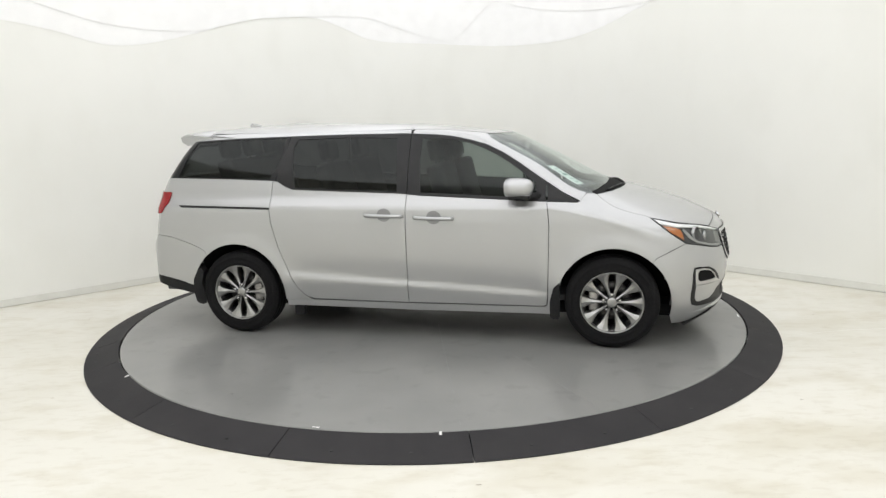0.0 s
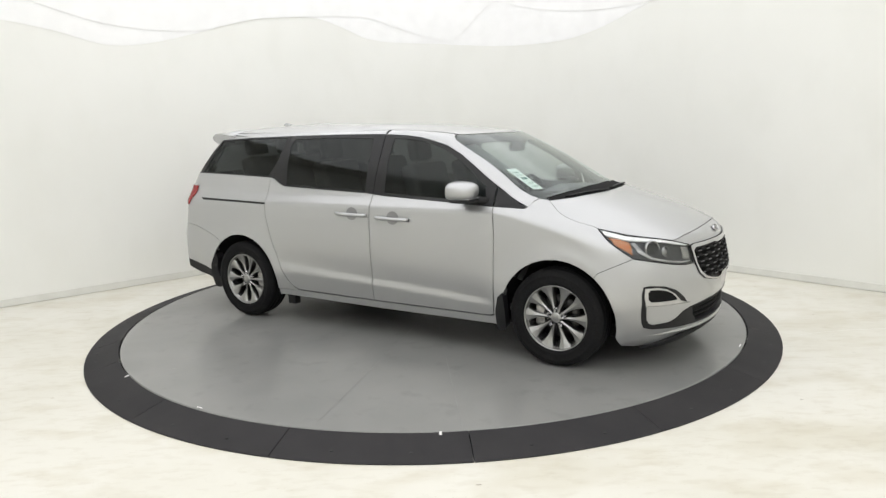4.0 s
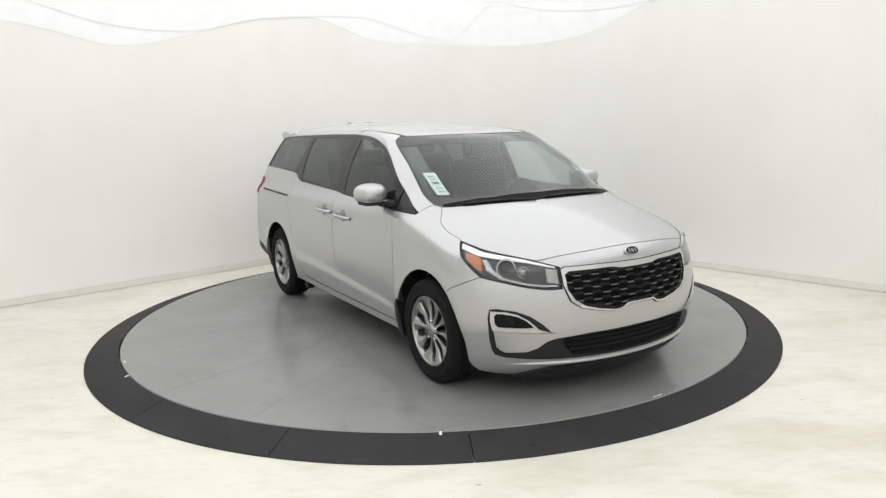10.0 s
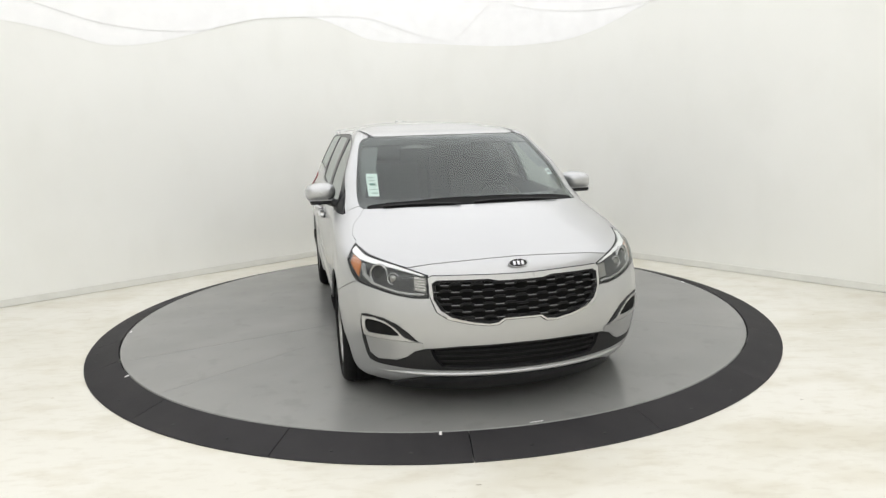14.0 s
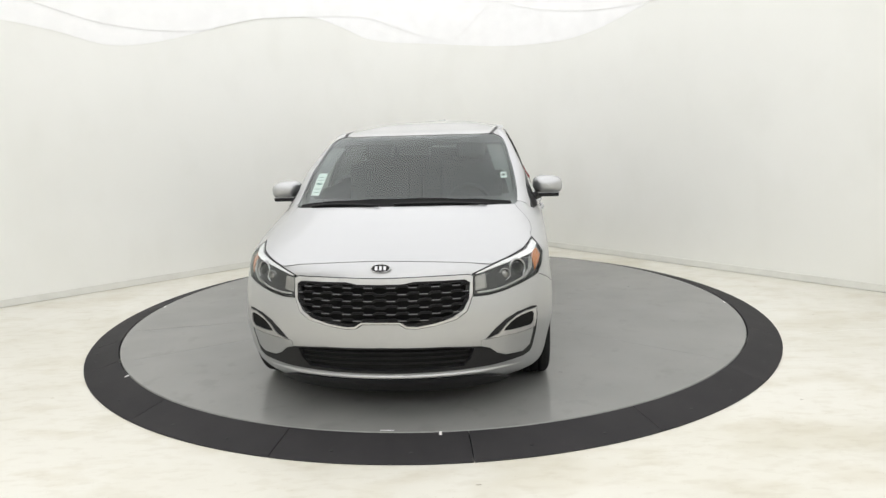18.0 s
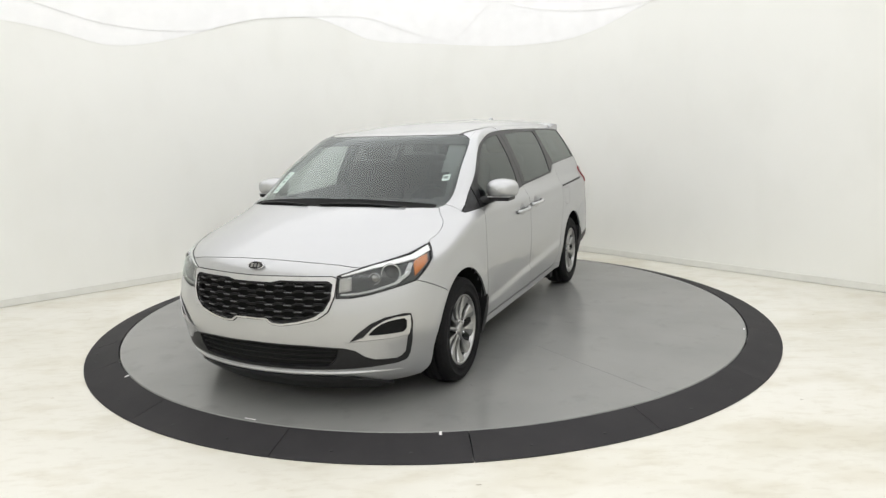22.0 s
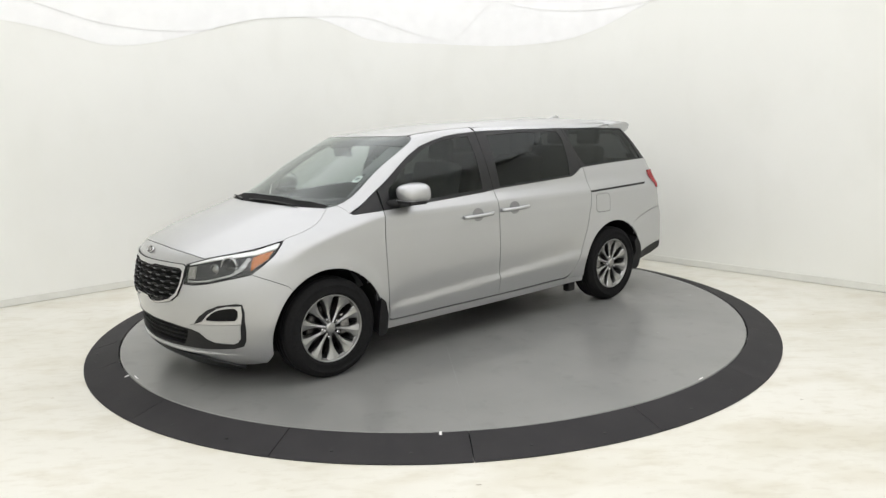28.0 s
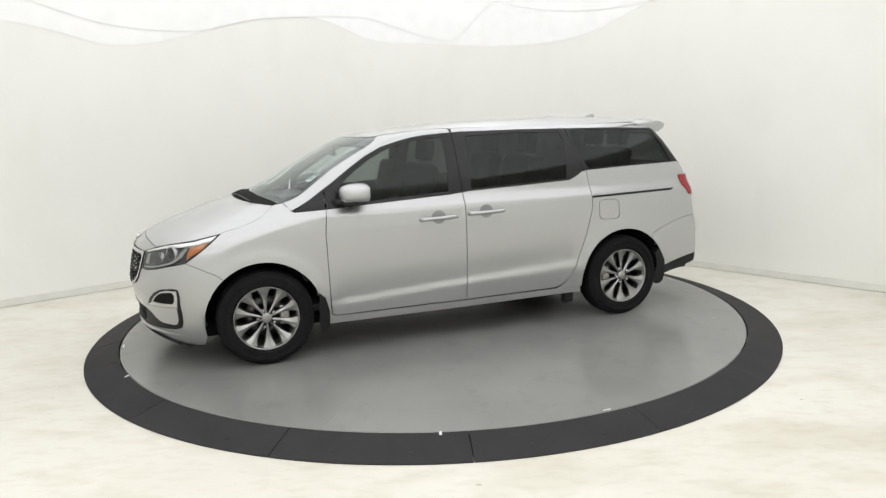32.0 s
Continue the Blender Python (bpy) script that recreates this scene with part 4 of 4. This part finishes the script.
def build_windscreen():
    glass_face = smooth_glass()
    edge = [(y, z) for y, z in ((.0, 1.183), (.25, 1.181), (.45, 1.175), (.62, 1.164), (.75, 1.146))]
    loop = [fy(y, z) for y, z in edge] + [fx(x - .004, z) for x, z in WS_EDGE[0:1]] + [fx(x, z) for x, z in WS_EDGE[1:]] + [fy(.56, 1.617), fy(.40, 1.622), fy(.2, 1.626), (0, 1.627)]
    full = both(loop)
    def pillar(z, back=.028):
        x = float(np.interp(z, [p[1] for p in WS_EDGE], [p[0] for p in WS_EDGE]))
        return (fx(x, z)[0] - back, z)
    inner = [fy(0, 1.210), fy(.3, 1.209), fy(.55, 1.204), fy(.68, 1.198), pillar(1.205, .05), pillar(1.225, .034)] + [pillar(z) for z in (1.28, 1.36, 1.44, 1.50, 1.53)] + [pillar(1.550, .05), fy(.45, 1.561), fy(.17, 1.562), fy(.14, 1.545), fy(0, 1.542)]
    panel("windscreen_border", full, glass_face, CERAMIC, VAN, holes=[both(inner)], step=.03, lift=-.009, label="black ceramic border of the windscreen")
    panel("windscreen", full, glass_face, WINDSHIELD, VAN, step=.03, lift=-.004, thick=0, label="clear windscreen glass")
    # cowl, wipers
    half = [(1.64, 0), (1.63, .2), (1.595, .42), (1.53, .6), (1.43, .745), (1.37, .74), (1.42, .6), (1.47, .4), (1.50, 0)]
    loop = half + [(x, -y) for x, y in half[::-1][1:-1]]
    panel("cowl", loop, on_top, SHADE, VAN, step=.03, lift=-.001)
    for y0, y1, lift in ((.58, -.04, .010), (-.14, -.64, .010)):
        pts = []
        for t in np.linspace(0, 1, 12):
            y = y0 + (y1 - y0) * t
            z = 1.163 - .012 * (y / .6) ** 2 + .009 * math.sin(t * 2.6)
            q = fy(abs(y), z)
            x = float(on_front(np.array([q]))[0, 0])
            pts.append((x + .008, y, z + lift * .8))
        arm = part("wiper", mesh_from("wiper", *tube(pts, .0060, 8)), BLACK, VAN)
        part("wiper_blade", mesh_from("wiper_blade", *tube([(x - .012, y, z - .003) for x, y, z in pts[1:]], .0045, 6)), SHADE, arm)
    # stickers inside the glass
    tall = [fy(.700, 1.362), fy(.622, 1.362), fy(.640, 1.218), fy(.712, 1.218)]
    ob = panel("price_sticker", mirror(tall, -1), on_front, PAPER, VAN, step=.03, lift=-.0070, thick=0, label="tall white paper sticker with dark green bars")
    for z0, z1 in ((1.337, 1.332), (1.318, 1.314), (1.300, 1.285), (1.262, 1.258), (1.240, 1.235)):
        bar = [fy(.688, z0), fy(.648, z0), fy(.650, z1), fy(.690, z1)]
        panel("printed_bar", mirror(bar, -1), on_front, INK, ob, step=.03, lift=-.0058, thick=0)
    small = [fy(.668, 1.345), fy(.712, 1.345), fy(.718, 1.306), fy(.673, 1.306)]
    ob = panel("service_sticker", small, on_front, PAPER, VAN, step=.03, lift=-.0070, thick=0, label="small white service sticker")
    panel("printed_bar", [fy(.678, 1.335), fy(.703, 1.335), fy(.705, 1.318), fy(.680, 1.318)], on_front, LAMP_GREY, ob, step=.03, lift=-.0058, thick=0)


build_windscreen()

GRILLE_IN = [fy(*p) for p in [(0, .810), (.13, .811), (.19, .823), (.470, .820), (.497, .802), (.490, .717), (.455, .655), (.40, .618), (.30, .590), (.20, .574), (.145, .579), (.11, .603), (0, .604)]]
GRILLE_OUT = [fy(*p) for p in [(0, .842), (.30, .845), (.49, .843), (.516, .832), (.508, .735), (.474, .647), (.415, .606), (.302, .578), (.2, .563), (.141, .568), (.107, .593), (0, .594)]]


def build_front():
    # front bumper, with the mouth cut out
    mouth = [fy(*p) for p in [(0, .440), (.35, .434), (.52, .418), (.50, .36), (.455, .312), (.2, .304), (0, .303)]]
    low_z = .205
    half = [(0, .927), fy(.15, .924), fy(.30, .917), fy(.40, .911), fy(.50, .903), fy(.62, .8835), fy(.60, .876), fy(.515, .848), fy(.520, .722), fy(.60, .720), fy(.69, .733), fy(.80, .761)] + BUMPER_LINE
    half += fxs(arch(1.53, 49, -13) + [(1.955, .180)]) + [fy(.78, .165), fy(.70, .162), fy(.62, .19), fy(.5, low_z), (0, low_z)]
    panel("front_bumper", both(half), on_front, SILVER, VAN, step=.03, holes=[shrink(dense(np.array(both(mouth)), .03), -.007), both(GRILLE_IN)], gap=.0015, thick=.005)
    # dark lower mouth and fog lamp surround
    c_shape = [fy(0, .446), fy(.35, .441), fy(.55, .423), fy(.605, .405), fy(.65, .365), fy(.70, .342), fy(.80, .336), fx(2.125, .352), fx(2.118, .46), fx(2.115, .482), fx(2.175, .487), fy(.66, .476), fy(.585, .464), fy(.64, .520), fy(.70, .568), fy(.77, .600), fx(2.14, .613), fx(2.106, .607), fx(2.096, .56), fx(2.088, .36), fx(2.098, .322), fy(.80, .306), fy(.60, .293), fy(.30, .289), fy(0, .289)]
    panel("mouth_surround", both(c_shape), on_front, BLACK, VAN, step=.025, holes=[both(mouth)], lift=.003, thick=.03)
    back = panel("lower_mouth_backing", shrink(dense(np.array(both(mouth)), .03), -.022), on_front, SHADE, VAN, step=.03, lift=-.026, thick=0)
    for z in (.410, .378, .346):
        pts = [tuple(on_front(np.array([[q, z - .012 * abs(q)]]))[0] - np.array([.016, 0, 0])) for q in np.linspace(-.34, .34, 22)]
        part("mouth_slat", mesh_from("mouth_slat", *tube(pts, .007, 6, .7)), GRID, back)
    lip = [fy(0, .253), fy(.4, .247), fy(.56, .236), fy(.64, .208), fy(.70, .165), fy(.72, .145), fy(.66, .125), fy(0, .135)]
    panel("chin_spoiler", both(lip), on_front, BLACK, VAN, step=.03, lift=.013, thick=.05)
    # bright rounded lip under the mouth
    pts = []
    for q in np.linspace(-.68, .68, 54):
        b = on_front(np.array([[q, .264 - .030 * abs(q) ** 3]]))[0]
        pts.append((b[0] - .010 - .10 * max(0, abs(q) - .40), b[1] * .995, b[2]))
    part("bumper_lip", mesh_from("bumper_lip", *tube(pts, .026, 12, .62)), SILVER, VAN)
    # grille
    v, f, s = sheet(both(GRILLE_OUT), on_front, step=.025, holes=[both(GRILLE_IN)], lift=.010, thick=.035)
    grille = part("grille", mesh_from("grille", v, f, s), CHROME, VAN, "black studded grille in a chrome surround")
    panel("grille_seal", shrink(dense(np.array(both(GRILLE_OUT)), .02), -.005), on_front, BLACK, grille, step=.02, holes=[both(GRILLE_OUT)], lift=.003, thick=.01)
    panel("grille_backing", both(GRILLE_IN), on_front, SHADE, grille, step=.05, lift=-.035, thick=0)
    rim = both(GRILLE_IN)
    panel("grille_border", rim, on_front, BLACK, grille, step=.025, holes=[[((a * .965), .70 + (b - .70) * .90) for a, b in rim]], lift=-.004, thick=.02)
    loop = np.array(rim)
    rows = 6
    for k in range(rows):
        z0 = .795 - k * .0365
        pts, dots = [], []
        qs = np.linspace(-.40, .40, 161)
        pitch = .082
        for q in qs:
            ph = (q / pitch + .5 * (k % 2)) % 1.0
            dz = .0050 * max(-1, min(1, 2.6 * math.cos(2 * math.pi * ph)))
            if inside(np.array([[q, z0 + dz]]), loop)[0]:
                pts.append(tuple(on_front(np.array([[q, z0 + dz]]))[0] + np.array([.001, 0, 0])))
                if ph < .5 <= ((q + .005) / pitch + .5 * (k % 2)) % 1.0:
                    dots.append((q, z0 + dz))
        if len(pts) > 8:
            bar = part("grille_bar", mesh_from("grille_bar", *tube(pts, .0080, 6, .9)), GRID, grille)
            for q, z in dots:
                seg = [tuple(on_front(np.array([[q + d, z + .004]]))[0] + np.array([.0085, 0, 0])) for d in (-.016, -.008, .008, .016)]
                part("grille_stud", mesh_from("grille_stud", *tube(seg, .0026, 6)), STUD, bar)
    # badge: a dark oval with a bright rim and plain bars
    c = on_front(np.array([[0.0, .893]]))[0]
    m = pose(c[0] + .004, .0, .893, 0, 90 - 35, 0)
    v, f = lathe([(0, .001), (.008, .001), (.008, .9), (.004, 1.0), (0, 1.0)], 36, "z")
    badge = part("badge", mesh_from("badge", v, f, False), GLOSS_BLACK, VAN, "dark oval maker's badge with a bright rim")
    badge.matrix_local = m @ Matrix.Diagonal((.026, .058, 1, 1))
    v, f = lathe([(.008, .88), (.012, .92), (.012, .98), (.004, 1.04), (0, 1.0)], 36, "z")
    part("badge_rim", mesh_from("badge_rim", v, f), CHROME, badge)
    for y in (-.42, 0, .42):
        part("badge_bar", block(.95, .26, .004, pose(0, y, .010), 0), CHROME, badge)
    for sign in (1, -1):
        build_headlamp(sign)
        build_foglamp(sign)


BRIGHT = plain("lamp_bright_metal", (0.48, 0.46, 0.455), 0.25, metal=0.9, var=0.08, scale=40)
STRIP = plain("lamp_strip_white", (0.78, 0.78, 0.78), 0.25, coat=0.5, var=0.04, scale=40)
STUD = plain("grille_stud", (0.20, 0.20, 0.205), 0.35, metal=0.7, var=0.05)
GRID = plain("grille_grid", (0.012, 0.012, 0.0125), 0.6, var=0.1, scale=60, spec=0.2)


def build_headlamp(sign):
    full = LAMP_TOP + LAMP_LOW
    loop = mirror(full, sign)
    lamp = panel("headlamp", loop, on_front, LAMP_GREY, VAN, step=.03, lift=-.016, thick=0, label="headlamp with projector, amber reflector and clear lens")
    panel("lamp_rim", loop, on_front, BLACK, lamp, step=.02, holes=[shrink(dense(np.array(loop), .02), .0045)], lift=.001, thick=.018)
    # bright strip along the top
    strip = [fx(1.815, .966), fx(1.97, .929), fy(.69, .897), fy(.60, .870), fy(.54, .850), fy(.54, .843), fy(.60, .858), fy(.69, .880), fx(1.97, .911), fx(1.845, .940)]
    panel("light_strip", mirror(strip, sign), on_front, STRIP, lamp, step=.02, lift=-.001, thick=.01)
    guide = [fy(.545, .737), fy(.62, .738), fy(.70, .750), fy(.82, .785), fx(2.060, .83), fx(2.010, .890), fx(2.030, .895), fx(2.085, .838), fy(.805, .795), fy(.70, .762), fy(.62, .750), fy(.545, .748)]
    panel("light_guide", mirror(guide, sign), on_front, LAMP_RING, lamp, step=.02, lift=-.006, thick=.01)
    amber = [fx(1.875, .930), fx(1.95, .917), fx(1.998, .900), fx(2.028, .845), fx(2.034, .815), fx(1.99, .848), fx(1.92, .888)]
    panel("turn_signal", mirror(amber, sign), on_front, AMBER, lamp, step=.02, lift=-.011, thick=.012, label="amber side reflector")
    # inner chamber: a bright reflector box with fine steps
    box = [fy(.532, .833), fy(.592, .842), fy(.600, .764), fy(.534, .752)]
    chamber = panel("reflector", mirror(box, sign), on_front, REFLECT, lamp, step=.02, lift=-.010, thick=.010, label="bright stepped reflector chamber")
    for k in range(5):
        z = .825 - k * .0145
        bar = [fy(.536, z + .003), fy(.590, z + .010), fy(.591, z + .006), fy(.536, z - .001)]
        panel("reflector_step", mirror(bar, sign), on_front, BRIGHT, chamber, step=.02, lift=-.0065, thick=.004)
    for y, z, size in ((.782, .842, 1.0), (.705, .822, .60)):
        p = on_front(np.array([fy(y, z)]))[0] * np.array([1, sign, 1])
        d = Vector((.80, sign * .55, .12) if size == 1.0 else (.92, sign * .36, .14)).normalized()
        rot = d.to_track_quat("Y", "Z").to_matrix().to_4x4() @ Matrix.Diagonal((size, size, size, 1))
        v, f = lathe([(-.01, .060), (.012, .060), (.016, .054), (.006, .047), (-.02, .044)], 32)
        ring = part("projector_ring", mesh_from("projector_ring", v, f), LAMP_RING, lamp)
        ring.matrix_local = Matrix.Translation(Vector(p) - d * (.026 if size == 1.0 else .020)) @ rot
        prof = [(.004 + .022 * math.cos(t), .042 * math.sin(t)) for t in np.linspace(.02, math.pi / 2, 8)]
        v, f = lathe(prof, 28)
        ball = part("projector_lens", mesh_from("projector_lens", v, f), GLOSS_BLACK if size == 1.0 else REFLECT, lamp)
        ball.matrix_local = Matrix.Translation(Vector(p) - d * (.034 if size == 1.0 else .026)) @ rot
    panel("lamp_lens", loop, on_front, CLEAR, lamp, step=.03, lift=.002, thick=0, gap=.004)


def build_foglamp(sign):
    cell = chaikin([fx(2.122, .590), fy(.805, .590), fy(.735, .566), fy(.672, .503), fy(.70, .493), fx(2.19, .495), fx(2.126, .498)], 1)
    cell = shrink(np.array(cell), .0055)
    fog = panel("fog_lamp", mirror(cell, sign), on_front, SHADE, VAN, step=.02, lift=.0045, thick=.01)
    trim_out = [fx(2.110, .600), fy(.815, .600), fy(.762, .584), fy(.705, .545), fy(.655, .492), fy(.575, .464), fy(.66, .468), fx(2.18, .473), fx(2.112, .481), fx(2.106, .54)]
    trim_out = [tuple(p) for p in shrink(dense(np.array(trim_out), .02), .003)]
    panel("fog_trim", mirror(trim_out, sign), on_front, SATIN, fog, step=.02, holes=[mirror([tuple(p) for p in cell], sign)], lift=.009, thick=.012, label="bright fog lamp trim")
    insert = [fy(.56, .460), fy(.66, .466), fx(2.18, .470), fx(2.122, .476), fx(2.116, .372), fx(2.136, .357), fy(.80, .345), fy(.70, .348), fy(.655, .370), fy(.61, .408), fy(.56, .424)]
    panel("bumper_insert", mirror(insert, sign), on_front, SILVER, VAN, step=.025, lift=.006, thick=.006)


build_front()


# ---- wheels ----
def build_wheel_parts():
    tyre = [(-.10, .215), (-.112, .235), (-.118, .275), (-.112, .318), (-.095, .336), (-.07, .344), (-.062, .3445), (-.061, .337), (-.053, .337), (-.052, .345), (-.012, .3468), (-.011, .338), (-.003, .338), (-.002, .347), (.04, .3460), (.041, .337), (.049, .337), (.05, .3455), (.07, .344), (.088, .340), (.096, .336), (.097, .333), (.106, .327), (.114, .316), (.1185, .302), (.1200, .300), (.1200, .294), (.1185, .292), (.1190, .275), (.1175, .256), (.1185, .254), (.1175, .250), (.114, .243), (.106, .233), (.098, .228)]
    v, f = lathe([(d, r * TYRE_R / .347) for d, r in tyre], 64)
    t = mesh_from("tyre", v, f)
    barrel = [(.096, .229), (.105, .2345), (.107, .2325), (.106, .2265), (.098, .2235), (.086, .220), (.078, .214)]
    v, f = lathe(barrel, 64)
    rim = mesh_from("rim", v, f)
    v, f = lathe([(.078, .214), (.02, .205), (-.09, .205), (-.10, .230)], 48)
    well = mesh_from("rim_well", v, f)
    # a spoke: narrow at the hub, flaring at the rim, with a ridge along it and sloped sides
    sv, sf = [], []
    n = 11
    for i in range(n):
        u = i / (n - 1)
        r = .030 + (.222 - .030) * u
        w = .0085 + .005 * u + .040 * u ** 3.2
        top = .088 - .016 * math.sin(u * math.pi) + .010 * u
        for s, drop in ((-1.25, .055), (-1.06, .016), (-.88, .007), (0, 0), (.88, .007), (1.06, .016), (1.25, .055)):
            sv.append((s * w, top - drop, r))
    for i in range(n - 1):
        for k in range(6):
            sf.append((i * 7 + k, i * 7 + k + 1, (i + 1) * 7 + k + 1, (i + 1) * 7 + k))
    spoke = mesh_from("spoke", sv, sf, False)
    v, f = lathe([(.050, .043), (.084, .041), (.089, .038), (.094, .032), (.096, .026), (.0965, .001)], 32)
    hub = mesh_from("hub_cap", v, f)
    v, f = lathe([(-.03, .0125), (.014, .0125), (.018, .009), (.018, .0055), (.006, .005), (.006, .001)], 6)
    nut = mesh_from("lug_nut", v, f, False)
    v, f = lathe([(-.01, .07), (.012, .07), (.012, .150), (-.01, .150), (-.01, .07)], 40)
    disc = mesh_from("brake_disc", v, f)
    cal = smooth_mesh(block(.075, .06, .15, pose(.135, .0, .0), .018, 3), "brake_caliper")
    v, f = lathe([(.01, .001), (.01, .204)], 40)
    back = mesh_from("wheel_back", v, f)
    return dict(tyre=t, rim=rim, spoke=spoke, hub=hub, nut=nut, disc=disc, cal=cal, back=back, well=well)


def build_wheels():
    d = build_wheel_parts()
    phase = {(0, 1): 38, (0, -1): 18, (1, 1): 36, (1, -1): 18}
    for k_axle, ax in enumerate(HUBS):
        for sign in (1, -1):
            wheel = part("wheel", d["tyre"], TYRE, VAN, "alloy wheel with ten broad spokes and a black tyre")
            wheel.matrix_local = pose(ax, sign * .862, HUB_Z) @ pose(0, 0, 0, 0, 0, 0 if sign == 1 else 180)
            part("rim", d["rim"], ALLOY, wheel)
            part("rim_well", d["well"], WELL, wheel)
            off = phase[k_axle, sign]
            for k in range(10):
                s = part("spoke", d["spoke"], ALLOY, wheel)
                s.matrix_local = pose(0, 0, 0, 0, off + 36 * k, 0)
            part("hub_cap", d["hub"], ALLOY, wheel)
            for k in range(5):
                nut = part("lug_nut", d["nut"], CHROME, wheel)
                nut.matrix_local = pose(0, 0, 0, 0, off - 18 + 72 * k, 0) @ pose(0, .075, .064)
            part("brake_disc", d["disc"], BRAKE, wheel)
            cal = part("brake_caliper", d["cal"], STEEL, wheel)
            cal.matrix_local = pose(0, .018, 0, 0, 180 if (sign == 1) == (ax > 0) else 0, 0)
            b = part("wheel_back", d["back"], SHADE, wheel)
            b.matrix_local = pose(0, -.05, 0)


build_wheels()


# ---- cabin ----
def build_seat(x, y, z, wide, mat=None):
    seat = part("seat", smooth_mesh(block(.52, wide, .16, pose(x + .05, y, z + .36), .05, 3), "seat"), CLOTH, VAN, "dark grey cloth seat")
    part("backrest", smooth_mesh(block(.15, wide, .62, pose(x - .24, y, z + .72, 0, -14, 0), .055, 3), "backrest"), CLOTH, seat)
    n = 1 if wide < .7 else 3
    for k in range(n):
        yy = y if n == 1 else y + (k - 1) * wide / 3
        part("headrest", smooth_mesh(block(.10, .25, .18, pose(x - .345, yy, z + 1.13, 0, -10, 0), .045, 3), "headrest"), CLOTH, seat)
        for s in (-1, 1):
            part("headrest_post", mesh_from("headrest_post", *tube([(x - .33, yy + s * .06, z + 1.0), (x - .345, yy + s * .06, z + 1.08)], .006, 6)), BLACK, seat)
    part("seat_base", block(.46, wide * .85, .26, pose(x + .03, y, z + .16), .02, 2), TRIM, seat)


def build_cabin():
    part("cabin_floor", block(3.6, 1.6, .05, pose(-.55, 0, .34), .01, 1), TRIM, VAN)
    for y in (.40, -.40):
        build_seat(.42, y, .36, .52)
        build_seat(-.55, y, .38, .52)
    build_seat(-1.50, 0, .42, 1.22)
    # dashboard
    v, f = [], []
    prof = [(1.42, 1.10), (1.25, 1.135), (1.05, 1.125), (.92, 1.09), (.86, 1.02), (.90, .85), (1.0, .60), (1.3, .55), (1.42, .8)]
    for y in np.linspace(-.80, .80, 17):
        hump = .035 * math.exp(-((y - .40) / .2) ** 2)
        for x, z in prof:
            v.append((x - .10 * (y / .8) ** 2 * (x > 1.0), y, z + (hump if z > 1.0 else 0)))
    k = len(prof)
    for i in range(16):
        for j in range(k):
            f.append((i * k + j, (i + 1) * k + j, (i + 1) * k + (j + 1) % k, i * k + (j + 1) % k))
    f += [tuple(range(k - 1, -1, -1)), tuple(16 * k + j for j in range(k))]
    dash = part("dashboard", mesh_from("dashboard", v, f), TRIM, VAN)
    part("centre_screen", block(.03, .24, .13, pose(.90, 0, 1.06, 0, -15, 0), .008, 2), GLOSS_BLACK, dash)
    # steering wheel
    n = 40
    pts = [(0, .185 * math.cos(2 * math.pi * i / n), .185 * math.sin(2 * math.pi * i / n)) for i in range(n + 1)]
    st = part("steering_wheel", mesh_from("steering_wheel", *tube(pts, .016, 8)), BLACK, VAN)
    st.matrix_local = pose(.80, .40, 1.055, 0, -24, 0)
    part("wheel_hub", smooth_mesh(block(.06, .16, .12, Matrix(), .025, 3), "wheel_hub"), BLACK, st)
    for a in (0, 180, 270):
        part("wheel_spoke", block(.02, .13, .035, Matrix.Rotation(radians(a), 4, "X") @ pose(0, .115, 0), .006, 2), BLACK, st)
    mirror_ = part("cabin_mirror", smooth_mesh(block(.03, .25, .07, pose(.79, 0, 1.495, 0, 8, 0), .012, 3), "cabin_mirror"), BLACK, VAN)
    part("mirror_stem", mesh_from("mirror_stem", *tube([(.80, 0, 1.515), (.765, 0, 1.553)], .010, 6)), BLACK, mirror_)
    for y in (.38, -.38):
        part("sun_visor", block(.16, .36, .018, pose(.46, y, 1.575, 0, 10, 0), .006, 2), TRIM, VAN)


build_cabin()


# ---- what moves ----
def motions():
    """The turntable turns evenly and carries the van round."""
    def turn(t):
        return Matrix.Rotation(radians(-14.464 - 4.5651 * t), 4, "Z")
    times = [k * 1.0 for k in range(33)]
    walk(TURNTABLE, [(t, Matrix.Translation(AXIS) @ turn(t)) for t in times])
    walk(VAN, [(t, turn(t) @ pose(.098, -.007, VAN_Z)) for t in times])


motions()
